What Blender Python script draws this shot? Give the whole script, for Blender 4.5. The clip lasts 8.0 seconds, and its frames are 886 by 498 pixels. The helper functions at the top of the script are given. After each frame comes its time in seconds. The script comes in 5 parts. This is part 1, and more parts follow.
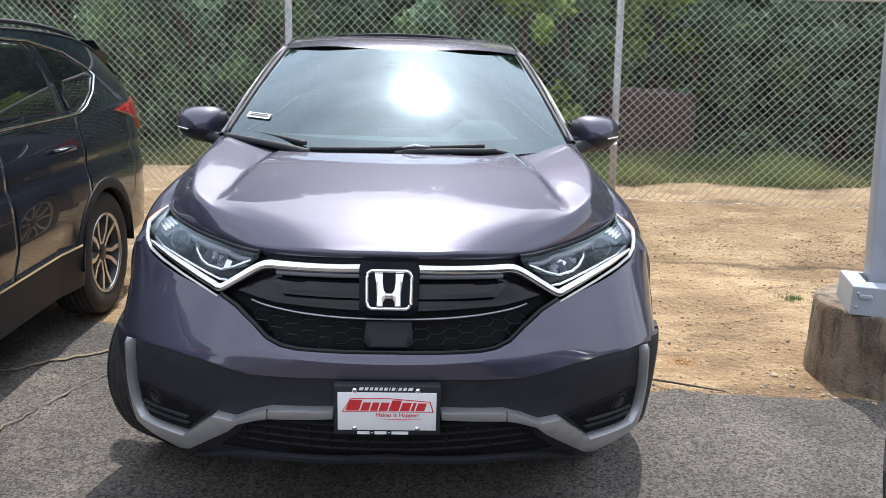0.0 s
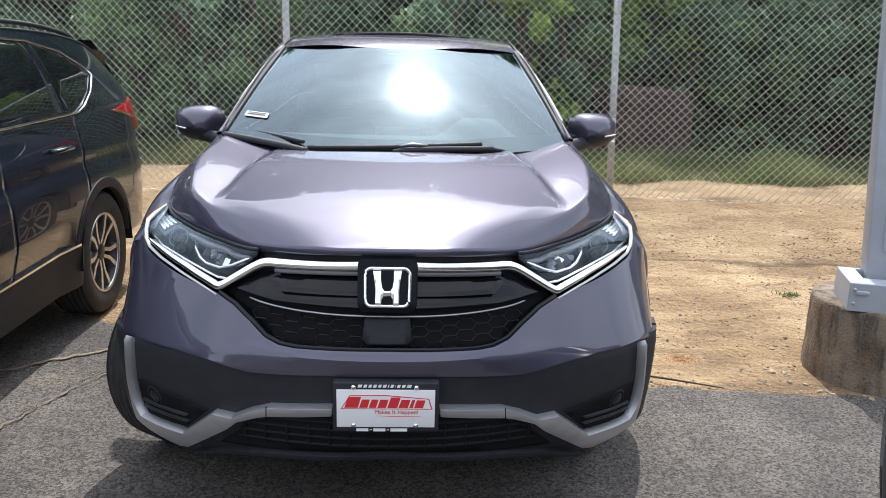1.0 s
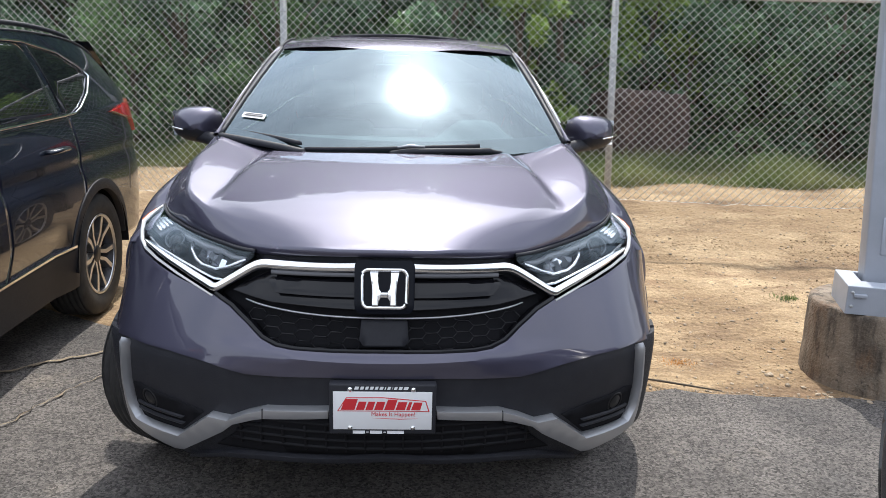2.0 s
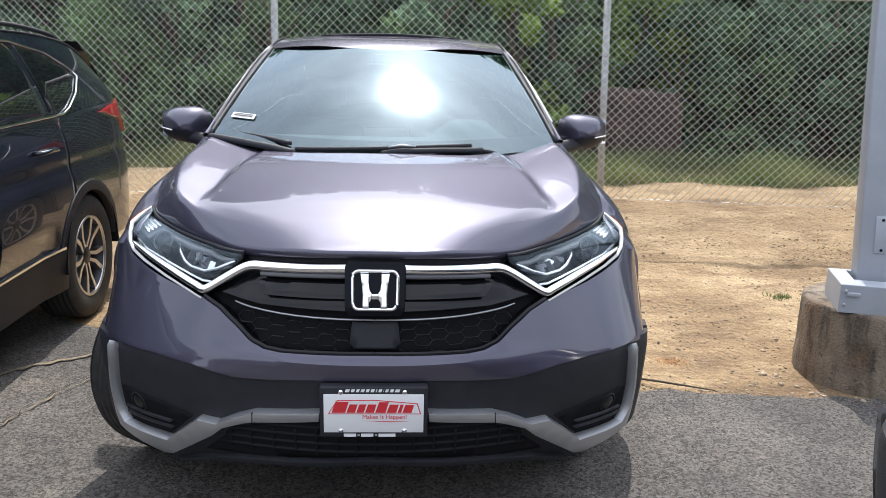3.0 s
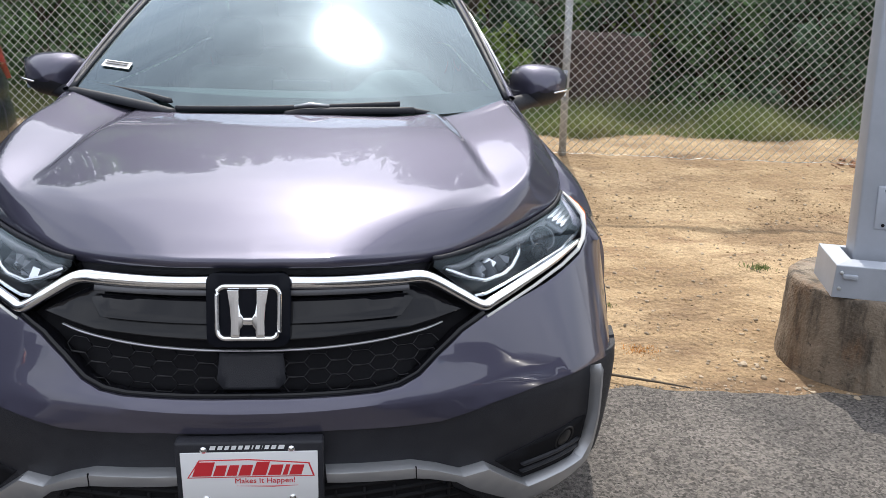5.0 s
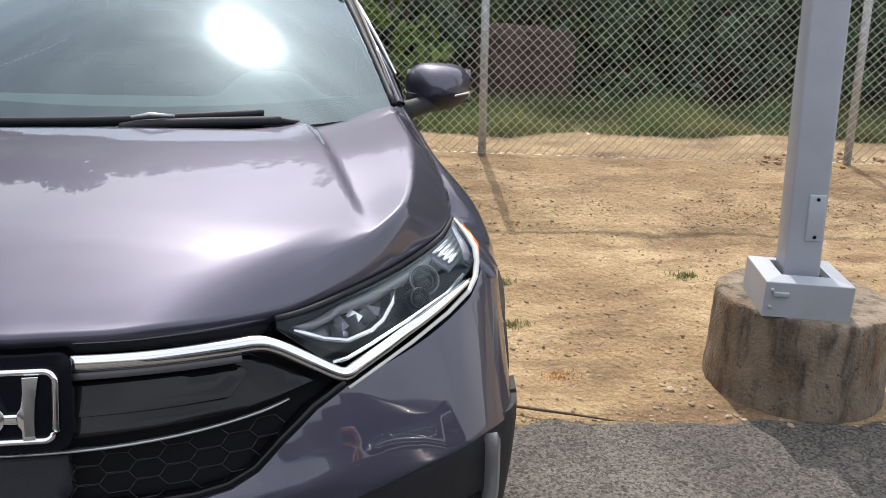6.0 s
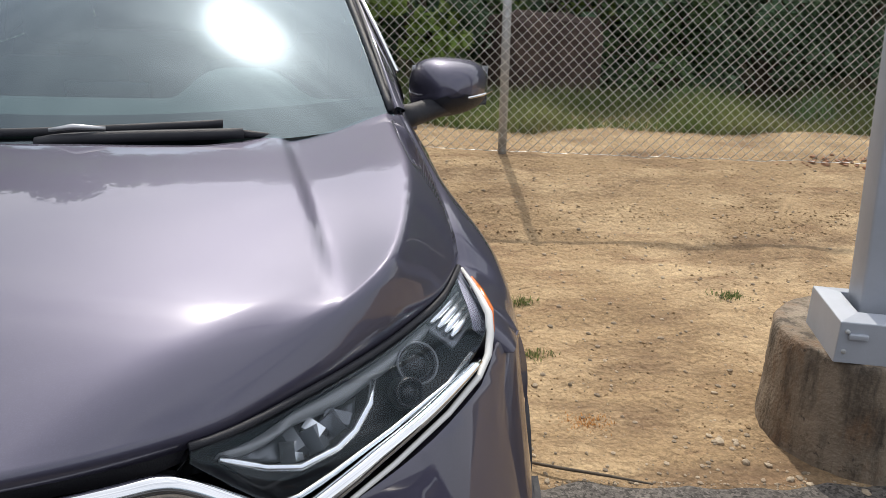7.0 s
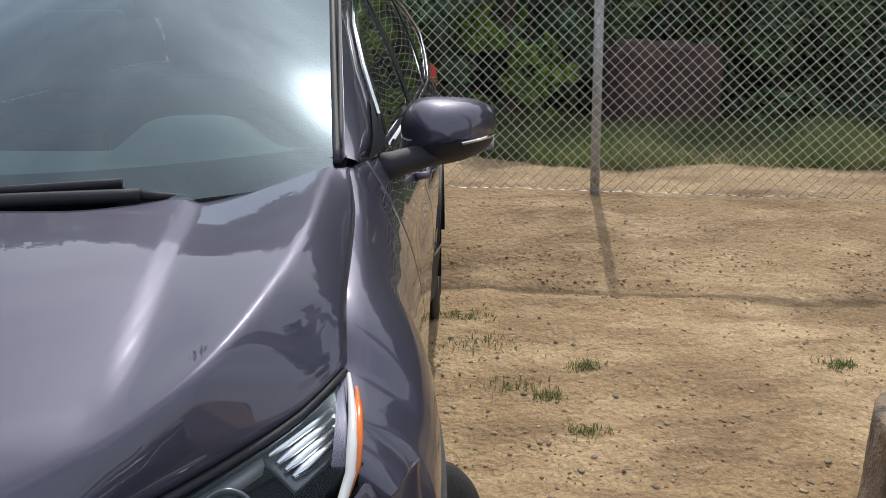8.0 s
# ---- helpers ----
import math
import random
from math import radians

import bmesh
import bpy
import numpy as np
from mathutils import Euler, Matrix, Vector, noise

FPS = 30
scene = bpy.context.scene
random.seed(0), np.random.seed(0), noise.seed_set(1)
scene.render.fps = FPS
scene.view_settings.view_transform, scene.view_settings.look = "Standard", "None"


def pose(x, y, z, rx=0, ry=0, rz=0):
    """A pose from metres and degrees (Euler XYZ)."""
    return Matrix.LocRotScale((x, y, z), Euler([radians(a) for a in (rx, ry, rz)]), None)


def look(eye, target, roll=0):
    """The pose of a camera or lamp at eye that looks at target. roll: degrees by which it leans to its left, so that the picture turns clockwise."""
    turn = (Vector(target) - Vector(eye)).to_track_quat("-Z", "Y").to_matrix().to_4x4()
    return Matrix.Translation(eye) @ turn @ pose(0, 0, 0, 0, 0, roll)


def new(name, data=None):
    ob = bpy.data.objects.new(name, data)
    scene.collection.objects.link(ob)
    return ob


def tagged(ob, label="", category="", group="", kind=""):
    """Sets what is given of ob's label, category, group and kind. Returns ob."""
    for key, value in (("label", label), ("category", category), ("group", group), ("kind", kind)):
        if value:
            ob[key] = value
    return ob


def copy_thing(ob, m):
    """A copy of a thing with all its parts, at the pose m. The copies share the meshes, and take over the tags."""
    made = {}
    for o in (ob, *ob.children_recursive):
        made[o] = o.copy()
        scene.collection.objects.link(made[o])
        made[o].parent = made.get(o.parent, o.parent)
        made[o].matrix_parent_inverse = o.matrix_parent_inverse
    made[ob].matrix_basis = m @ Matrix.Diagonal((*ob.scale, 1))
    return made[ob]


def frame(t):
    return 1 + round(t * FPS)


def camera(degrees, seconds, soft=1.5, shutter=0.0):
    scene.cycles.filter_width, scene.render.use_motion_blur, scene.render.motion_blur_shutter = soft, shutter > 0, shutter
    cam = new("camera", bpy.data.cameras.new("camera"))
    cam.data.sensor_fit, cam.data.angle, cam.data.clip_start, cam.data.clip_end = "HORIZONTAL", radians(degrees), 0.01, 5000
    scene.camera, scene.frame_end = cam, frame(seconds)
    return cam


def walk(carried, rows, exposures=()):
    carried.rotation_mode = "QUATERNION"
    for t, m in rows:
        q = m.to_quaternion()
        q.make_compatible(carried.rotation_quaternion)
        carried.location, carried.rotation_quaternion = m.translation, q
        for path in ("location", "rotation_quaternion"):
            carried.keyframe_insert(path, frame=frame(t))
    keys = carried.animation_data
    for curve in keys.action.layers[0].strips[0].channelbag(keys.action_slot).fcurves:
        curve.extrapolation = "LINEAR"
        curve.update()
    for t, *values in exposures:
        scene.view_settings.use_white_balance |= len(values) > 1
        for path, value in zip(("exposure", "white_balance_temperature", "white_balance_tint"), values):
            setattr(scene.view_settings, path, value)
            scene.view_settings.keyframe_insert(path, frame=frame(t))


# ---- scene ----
cam = camera(57.3, 8.0, soft=0.6)
PATH = [
    (0, (0.062, -2.226, 1.606), (0.141, -0.284, 1.133), 1.6),
    (0.5, (0.065, -2.237, 1.606), (0.144, -0.295, 1.134), 1.5),
    (1, (0.063, -2.235, 1.603), (0.146, -0.294, 1.128), 1.4),
    (1.5, (0.063, -2.229, 1.596), (0.15, -0.286, 1.129), 1.5),
    (3, (0.072, -2.203, 1.594), (0.177, -0.262, 1.126), 1.4),
    (3.5, (0.132, -2.089, 1.581), (0.29, -0.155, 1.096), 1.6),
    (4, (0.254, -1.892, 1.583), (0.409, 0.035, 1.071), 1.5),
    (4.2, (0.283, -1.839, 1.584), (0.434, 0.088, 1.071), 1.5),
    (5.3, (0.239, -1.455, 1.57), (0.494, 0.429, 0.95), 2.5),
    (5.5, (0.291, -1.382, 1.565), (0.643, 0.488, 0.949), 3.1),
    (6, (0.452, -1.171, 1.573), (0.8, 0.702, 0.964), 2.2),
    (6.5, (0.536, -0.95, 1.554), (0.873, 0.919, 0.927), 1.9),
    (7, (0.569, -0.675, 1.555), (0.868, 1.196, 0.915), 2.3),
    (7.5, (0.762, -0.492, 1.528), (0.856, 1.402, 0.893), 0.9),
    (8, (0.997, -0.33, 1.539), (0.954, 1.586, 0.97), -0.3),
]
walk(cam, [(t, look(eye, target, roll)) for t, eye, target, roll in PATH],
     [(0, 0.40, 6330, 11.5), (3.0, 0.40, 6330, 11.5), (4.2, 0.35, 6350, 11.5), (5.5, 0.26, 6640, 11.5), (6.5, 0.0, 6780, 11.5), (7.0, -0.09, 6780, 11.5), (7.5, -0.27, 6680, 11), (8, -0.33, 6520, 11)])

# ---- light ----
SUN_EL, SUN_AZ = 52.0, 3.4          # degrees above the horizon, degrees from +y towards +x
sun_dir = Vector((math.sin(radians(SUN_AZ)) * math.cos(radians(SUN_EL)), math.cos(radians(SUN_AZ)) * math.cos(radians(SUN_EL)), math.sin(radians(SUN_EL))))


def build_world():
    w = bpy.data.worlds.new("sky")
    w.use_nodes = True
    nt = w.node_tree
    nt.nodes.clear()
    n, l = nt.nodes.new, nt.links.new
    out, bg, sky = n("ShaderNodeOutputWorld"), n("ShaderNodeBackground"), n("ShaderNodeTexSky")
    sky.sky_type, sky.sun_disc = "NISHITA", False
    sky.sun_elevation, sky.sun_rotation = radians(SUN_EL), radians(SUN_AZ)
    sky.dust_density, sky.air_density, sky.ozone_density = 1.0, 1.2, 2.0
    tc, mp, nz, rp, mx = n("ShaderNodeTexCoord"), n("ShaderNodeMapping"), n("ShaderNodeTexNoise"), n("ShaderNodeValToRGB"), n("ShaderNodeMixRGB")
    mp.inputs["Scale"].default_value, mp.inputs["Location"].default_value = (1.0, 1.6, 2.2), (3.1, 1.7, 0.4)
    nz.inputs["Scale"].default_value, nz.inputs["Detail"].default_value, nz.inputs["Roughness"].default_value = 2.6, 10, 0.62
    nz.inputs["Distortion"].default_value = 0.5
    rp.color_ramp.elements[0].position, rp.color_ramp.elements[1].position = 0.38, 0.58
    rp.color_ramp.elements[0].color, rp.color_ramp.elements[1].color = (0.58, 0.58, 0.58, 1), (0.9, 0.9, 0.9, 1)
    mx.inputs[2].default_value = (9.8, 10.4, 11.4, 1)
    l(tc.outputs["Generated"], mp.inputs[0]), l(mp.outputs[0], nz.inputs["Vector"]), l(nz.outputs["Fac"], rp.inputs[0])
    l(rp.outputs[0], mx.inputs[0]), l(sky.outputs[0], mx.inputs[1])
    # thin cloud glowing round the sun: falls off with the angle, uneven with the cloud
    def math_node(op, a, b=None):
        m = n("ShaderNodeMath")
        m.operation = op
        for k, v in enumerate((a, b)):
            if isinstance(v, (int, float)):
                m.inputs[k].default_value = v
            elif v is not None:
                l(v, m.inputs[k])
        return m.outputs[0]
    dt = n("ShaderNodeVectorMath")
    dt.operation = "DOT_PRODUCT"
    dt.inputs[1].default_value = sun_dir
    l(tc.outputs["Generated"], dt.inputs[0])
    angle = math_node("ARCCOSINE", math_node("MINIMUM", dt.outputs["Value"], 0.9999999))
    uneven = math_node("MULTIPLY_ADD", nz.outputs["Fac"], 1.9)
    uneven.node.inputs[2].default_value = -0.05
    wide = math_node("MULTIPLY", math_node("EXPONENT", math_node("MULTIPLY", angle, -1 / radians(5.5))), 60.0)
    far = math_node("MULTIPLY", math_node("EXPONENT", math_node("MULTIPLY", angle, -1 / radians(22.0))), 7.0)
    core = math_node("MULTIPLY", math_node("EXPONENT", math_node("MULTIPLY", math_node("POWER", math_node("MULTIPLY", angle, 1 / radians(3.0)), 2.0), -1.0)), 160.0)
    glow = math_node("ADD", core, math_node("MULTIPLY", math_node("ADD", wide, far), uneven))
    tint, last = n("ShaderNodeMixRGB"), n("ShaderNodeMixRGB")
    tint.blend_type, last.blend_type = "MULTIPLY", "ADD"
    tint.inputs[0].default_value = last.inputs[0].default_value = 1.0
    tint.inputs[2].default_value = (1.0, 0.985, 0.95, 1)
    l(glow, tint.inputs[1]), l(mx.outputs[0], last.inputs[1]), l(tint.outputs[0], last.inputs[2])
    l(last.outputs[0], bg.inputs[0])
    bg.inputs[1].default_value = 0.118
    l(bg.outputs[0], out.inputs[0])
    scene.world = w


build_world()
sun = new("sun", bpy.data.lights.new("sun", "SUN"))
sun.data.energy, sun.data.angle, sun.data.color = 3.2, radians(0.53), (1.0, 0.95, 0.86)
sun.matrix_world = look(sun_dir * 60, (0, 0, 0))


# ---- materials ----
def mat(name, color, rough=0.5, metal=0.0, second=None, scale=8.0, low=0.35, high=0.7, bump=0.0, bscale=60.0, coat=0.0, detail=6, fine=None, fscale=200.0, spread=0.0):
    m = bpy.data.materials.new(name)
    m.use_nodes = True
    nt = m.node_tree
    b = nt.nodes["Principled BSDF"]
    n, l = nt.nodes.new, nt.links.new
    b.inputs["Base Color"].default_value = (*color, 1)
    b.inputs["Roughness"].default_value, b.inputs["Metallic"].default_value = rough, metal
    b.inputs["Coat Weight"].default_value, b.inputs["Coat Roughness"].default_value = coat, 0.01
    tc = n("ShaderNodeTexCoord")
    col = None
    if second:
        nz, rp, mx = n("ShaderNodeTexNoise"), n("ShaderNodeMapRange"), n("ShaderNodeMixRGB")
        nz.inputs["Scale"].default_value, nz.inputs["Detail"].default_value, nz.inputs["Roughness"].default_value = scale, detail, 0.62
        rp.inputs["From Min"].default_value, rp.inputs["From Max"].default_value = low, high
        mx.inputs[1].default_value, mx.inputs[2].default_value = (*color, 1), (*second, 1)
        l(tc.outputs["Object"], nz.inputs["Vector"]), l(nz.outputs["Fac"], rp.inputs["Value"]), l(rp.outputs[0], mx.inputs[0])
        col = mx
    if fine:
        nz, rp, mx = n("ShaderNodeTexNoise"), n("ShaderNodeMapRange"), n("ShaderNodeMixRGB")
        nz.inputs["Scale"].default_value, nz.inputs["Detail"].default_value = fscale, 3
        rp.inputs["From Min"].default_value, rp.inputs["From Max"].default_value = 0.5, 0.72
        mx.inputs[2].default_value = (*fine, 1)
        l(tc.outputs["Object"], nz.inputs["Vector"]), l(nz.outputs["Fac"], rp.inputs["Value"]), l(rp.outputs[0], mx.inputs[0])
        if col:
            l(col.outputs[0], mx.inputs[1])
        else:
            mx.inputs[1].default_value = (*color, 1)
        col = mx
    if spread:
        gi, rp, hs = n("ShaderNodeNewGeometry"), n("ShaderNodeMapRange"), n("ShaderNodeHueSaturation")
        rp.inputs["To Min"].default_value, rp.inputs["To Max"].default_value = 1 - spread, 1 + spread
        l(gi.outputs["Random Per Island"], rp.inputs["Value"]), l(rp.outputs[0], hs.inputs["Value"])
        if col:
            l(col.outputs[0], hs.inputs["Color"])
        else:
            hs.inputs["Color"].default_value = (*color, 1)
        col = hs
    if col:
        l(col.outputs[0], b.inputs["Base Color"])
    if bump:
        nz, bp = n("ShaderNodeTexNoise"), n("ShaderNodeBump")
        nz.inputs["Scale"].default_value, nz.inputs["Detail"].default_value = bscale, 5
        bp.inputs["Strength"].default_value, bp.inputs["Distance"].default_value = bump, 0.01
        l(tc.outputs["Object"], nz.inputs["Vector"]), l(nz.outputs["Fac"], bp.inputs["Height"]), l(bp.outputs[0], b.inputs["Normal"])
    return m


def glass_mat(name, tint, gloss_rough=0.0, base=0.08):
    """Thin clear sheet: see-through, with gloss that grows towards grazing angles."""
    m = bpy.data.materials.new(name)
    m.use_nodes = True
    nt = m.node_tree
    nt.nodes.clear()
    n, l = nt.nodes.new, nt.links.new
    out, mx, tr, gl, lw, pw, mr = n("ShaderNodeOutputMaterial"), n("ShaderNodeMixShader"), n("ShaderNodeBsdfTransparent"), n("ShaderNodeBsdfGlossy"), n("ShaderNodeLayerWeight"), n("ShaderNodeMath"), n("ShaderNodeMapRange")
    tr.inputs[0].default_value = (*tint, 1)
    gl.inputs["Roughness"].default_value = gloss_rough
    gl.inputs["Color"].default_value = (0.74, 0.90, 1.0, 1)
    lw.inputs[0].default_value = 0.5
    pw.operation = "POWER"
    pw.inputs[1].default_value = 4.0
    mr.inputs["To Min"].default_value = base
    l(lw.outputs["Facing"], pw.inputs[0]), l(pw.outputs[0], mr.inputs["Value"]), l(mr.outputs[0], mx.inputs[0])
    l(tr.outputs[0], mx.inputs[1]), l(gl.outputs[0], mx.inputs[2]), l(mx.outputs[0], out.inputs[0])
    return m


def emit_mat(name, color, strength):
    m = mat(name, color, 0.3)
    b = m.node_tree.nodes["Principled BSDF"]
    b.inputs["Emission Color"].default_value, b.inputs["Emission Strength"].default_value = (*color, 1), strength
    return m


PAINT = mat("steel_grey_metallic_paint", (0.079, 0.076, 0.114), 0.53, 0.80, coat=1.0, fine=(0.099, 0.095, 0.143), fscale=900)
PAINT.node_tree.nodes["Principled BSDF"].inputs["Specular IOR Level"].default_value = 0.05
PAINT.node_tree.nodes["Principled BSDF"].inputs["Coat IOR"].default_value = 1.62
PAINT_NAVY = mat("dark_navy_paint", (0.010, 0.016, 0.030), 0.25, 0.3, coat=1.0)
PAINT_BLACK = mat("black_paint", (0.006, 0.006, 0.008), 0.25, 0.2, coat=1.0)
PLASTIC = mat("black_textured_plastic", (0.021, 0.022, 0.028), 0.5, bump=0.25, bscale=500, second=(0.028, 0.029, 0.035), scale=20)
GLOSS = mat("piano_black", (0.006, 0.006, 0.008), 0.06, coat=0.08)
GLOSS.node_tree.nodes["Principled BSDF"].inputs["Specular IOR Level"].default_value = 0.3
BADGE = mat("black_badge_field", (0.005, 0.006, 0.010), 0.15)
BADGE.node_tree.nodes["Principled BSDF"].inputs["Specular IOR Level"].default_value = 0.12
RECESS = mat("dark_recess", (0.014, 0.014, 0.016), 0.7)
RECESS.node_tree.nodes["Principled BSDF"].inputs["Specular IOR Level"].default_value = 0.05
PLASTIC.node_tree.nodes["Principled BSDF"].inputs["Specular IOR Level"].default_value = 0.3
CHROME = mat("chrome", (0.86, 0.87, 0.88), 0.06, 1.0)
SILVER = mat("satin_silver_plastic", (0.50, 0.51, 0.53), 0.38, 0.75, bump=0.05, bscale=700)
DARK_MESH = mat("dark_mesh", (0.015, 0.015, 0.017), 0.6)
DARK_MESH.node_tree.nodes["Principled BSDF"].inputs["Specular IOR Level"].default_value = 0.12
LAMP_IN = mat("lamp_housing_dark", (0.011, 0.012, 0.014), 0.35)
REFLECTOR = mat("lamp_reflector", (0.82, 0.85, 0.88), 0.25, 1.0)
REFLECTOR_DULL = mat("lamp_bezel", (0.16, 0.17, 0.185), 0.3, 0.6)
BEZEL = mat("grey_lamp_brow", (0.22, 0.23, 0.24), 0.35, 0.3)
LAMP_GLASS = glass_mat("clear_lamp_cover", (0.95, 0.96, 0.98), 0.0, 0.025)
WINDSHIELD = glass_mat("windshield_glass", (0.42, 0.55, 0.56), 0.0, 0.09)
DARK_GLASS = mat("tinted_glass", (0.010, 0.012, 0.014), 0.03, coat=0.8)
GREY_TRIM = mat("satin_grey_trim", (0.10, 0.10, 0.108), 0.3, 0.4)
LED = emit_mat("led_strip", (0.68, 0.69, 0.68), 0.06)
AMBER = mat("amber_reflector", (0.75, 0.17, 0.02), 0.2, coat=0.5)
RED_LENS = mat("red_tail_lens", (0.42, 0.012, 0.015), 0.12, coat=0.8)
RUBBER = mat("tyre_rubber", (0.022, 0.022, 0.023), 0.75, second=(0.05, 0.048, 0.045), scale=12, bump=0.2, bscale=160)
ALLOY = mat("machined_alloy", (0.62, 0.62, 0.63), 0.28, 0.95)
ALLOY_DARK = mat("dark_alloy", (0.05, 0.05, 0.055), 0.4, 0.6)
PLATE_WHITE = mat("white_plate", (0.80, 0.81, 0.82), 0.4)
PLATE_RED = mat("red_print", (0.62, 0.03, 0.04), 0.4)
INTERIOR = mat("grey_interior_plastic", (0.10, 0.108, 0.108), 0.7, bump=0.1, bscale=300)
SEAT = mat("light_grey_seat_cloth", (0.09, 0.094, 0.094), 0.85, bump=0.2, bscale=400)


# ---- builders ----
def finish(bm, smooth=True):
    if not bm.faces.layers.int.get("oriented"):
        bmesh.ops.recalc_face_normals(bm, faces=bm.faces[:])
    for f in bm.faces:
        f.smooth = smooth
    return bm


def part(name, bm, material, parent=None, label="", smooth=True, fix=True):
    if fix:
        finish(bm, smooth)
    me = bpy.data.meshes.new(name)
    bm.to_mesh(me)
    bm.free()
    me.materials.append(material)
    ob = new(name, me)
    if parent is not None:
        ob.parent = parent
    if label:
        ob["label"] = label
    return ob


def bevel(ob, width, segs=2, angle=35):
    b = ob.modifiers.new("edge", "BEVEL")
    b.width, b.segments, b.limit_method, b.angle_limit = width, segs, "ANGLE", radians(angle)
    b.harden_normals = False
    return ob


def root(name, m=None):
    ob = new(name)
    ob.empty_display_size = 0.2
    if m is not None:
        ob.matrix_basis = m
    return ob


def box(bm, a, b, m=None):
    r = bmesh.ops.create_cube(bm, size=1)
    for v in r["verts"]:
        v.co = Vector([(a[i] + b[i]) / 2 + v.co[i] * (b[i] - a[i]) for i in range(3)])
        if m is not None:
            v.co = m @ v.co
    return bm


def tube(bm, pts, r, sides=8, closed=False, cap=True):
    """A tube along points; r is a number or one radius a point."""
    pts = [Vector(p) for p in pts]
    rings, n = [], len(pts)
    for i, p in enumerate(pts):
        a, b = pts[i - 1] if (i or closed) else p, pts[(i + 1) % n] if (i < n - 1 or closed) else p
        d = (b - a).normalized()
        up = Vector((0, 0, 1)) if abs(d.z) < 0.9 else Vector((1, 0, 0))
        u = d.cross(up).normalized()
        w = u.cross(d)
        rad = r[i] if isinstance(r, (list, tuple)) else r
        rings.append([bm.verts.new(p + rad * (math.cos(t) * u + math.sin(t) * w)) for t in [2 * math.pi * k / sides for k in range(sides)]])
    for i in range(n if closed else n - 1):
        a, b = rings[i], rings[(i + 1) % n]
        for k in range(sides):
            bm.faces.new((a[k], a[(k + 1) % sides], b[(k + 1) % sides], b[k]))
    if cap and not closed:
        bm.faces.new(rings[0][::-1]), bm.faces.new(rings[-1])
    return bm


def lathe(bm, profile, steps=48, m=None):
    """Turns (radius, height) points about z."""
    rings = []
    for r, h in profile:
        ring = []
        for k in range(steps):
            a = 2 * math.pi * k / steps
            co = Vector((r * math.cos(a), r * math.sin(a), h))
            ring.append(bm.verts.new(m @ co if m is not None else co))
        rings.append(ring)
    for a, b in zip(rings, rings[1:]):
        for k in range(steps):
            bm.faces.new((a[k], a[(k + 1) % steps], b[(k + 1) % steps], b[k]))
    return bm


def grid(bm, nu, nv, fn):
    vs = [[bm.verts.new(fn(i / nu, j / nv)) for j in range(nv + 1)] for i in range(nu + 1)]
    for i in range(nu):
        for j in range(nv):
            bm.faces.new((vs[i][j], vs[i + 1][j], vs[i + 1][j + 1], vs[i][j + 1]))
    return bm


def interp(table, x):
    """Smooth curve through (x, value) rows."""
    if x <= table[0][0]:
        return table[0][1]
    if x >= table[-1][0]:
        return table[-1][1]
    n = len(table)
    for i in range(n - 1):
        if x <= table[i + 1][0]:
            break
    def slope(k):
        a, b = table[max(k - 1, 0)], table[min(k + 1, n - 1)]
        return (b[1] - a[1]) / (b[0] - a[0])
    (x0, y0), (x1, y1) = table[i], table[i + 1]
    h = x1 - x0
    t = (x - x0) / h
    return (2 * t**3 - 3 * t**2 + 1) * y0 + (t**3 - 2 * t**2 + t) * h * slope(i) + (3 * t**2 - 2 * t**3) * y1 + (t**3 - t**2) * h * slope(i + 1)


def smooth01(t):
    t = min(1.0, max(0.0, t))
    return t * t * (3 - 2 * t)


# ---- shape of the car: nose at y = 0, length along y, half width along x ----
NOSE_LOW = [(-0.2, 0.037), (0, 0.025), (0.2, 0.037), (0.43, 0.091), (0.63, 0.175), (0.805, 0.283), (0.918, 0.425), (0.962, 0.60), (0.968, 0.76)]
NOSE_HIGH = [(-0.2, 0.128), (0, 0.10), (0.2, 0.128), (0.40, 0.205), (0.565, 0.295), (0.725, 0.412), (0.848, 0.548), (0.938, 0.705), (0.958, 0.87)]


def along(p, u):
    u = min(max(u, 0.0), len(p) - 3 - 1e-6)
    i = int(u)
    t = u - i
    a, b, c, d = (Vector(q) for q in p[i:i + 4])
    return 0.5 * (2 * b + (c - a) * t + (2 * a - 5 * b + 4 * c - d) * t * t + (3 * b - a - 3 * c + d) * t**3)


def nose(s, z):
    """The car's front skin: s runs from the middle (0) round the corner (6), z is the height."""
    w = (z - 0.65) / 0.3
    a, b = along(NOSE_LOW, abs(s)), along(NOSE_HIGH, abs(s))
    if w < 0:
        p = Vector((a.x, a.y + 0.05 * w * w - 0.02 * w))
    else:
        p = a + (b - a) * w
        p.x -= max(0.0, w - 1) * 0.1 * max(0.0, abs(s) - 5)
    return Vector((p.x if s >= 0 else -p.x, p.y, z))


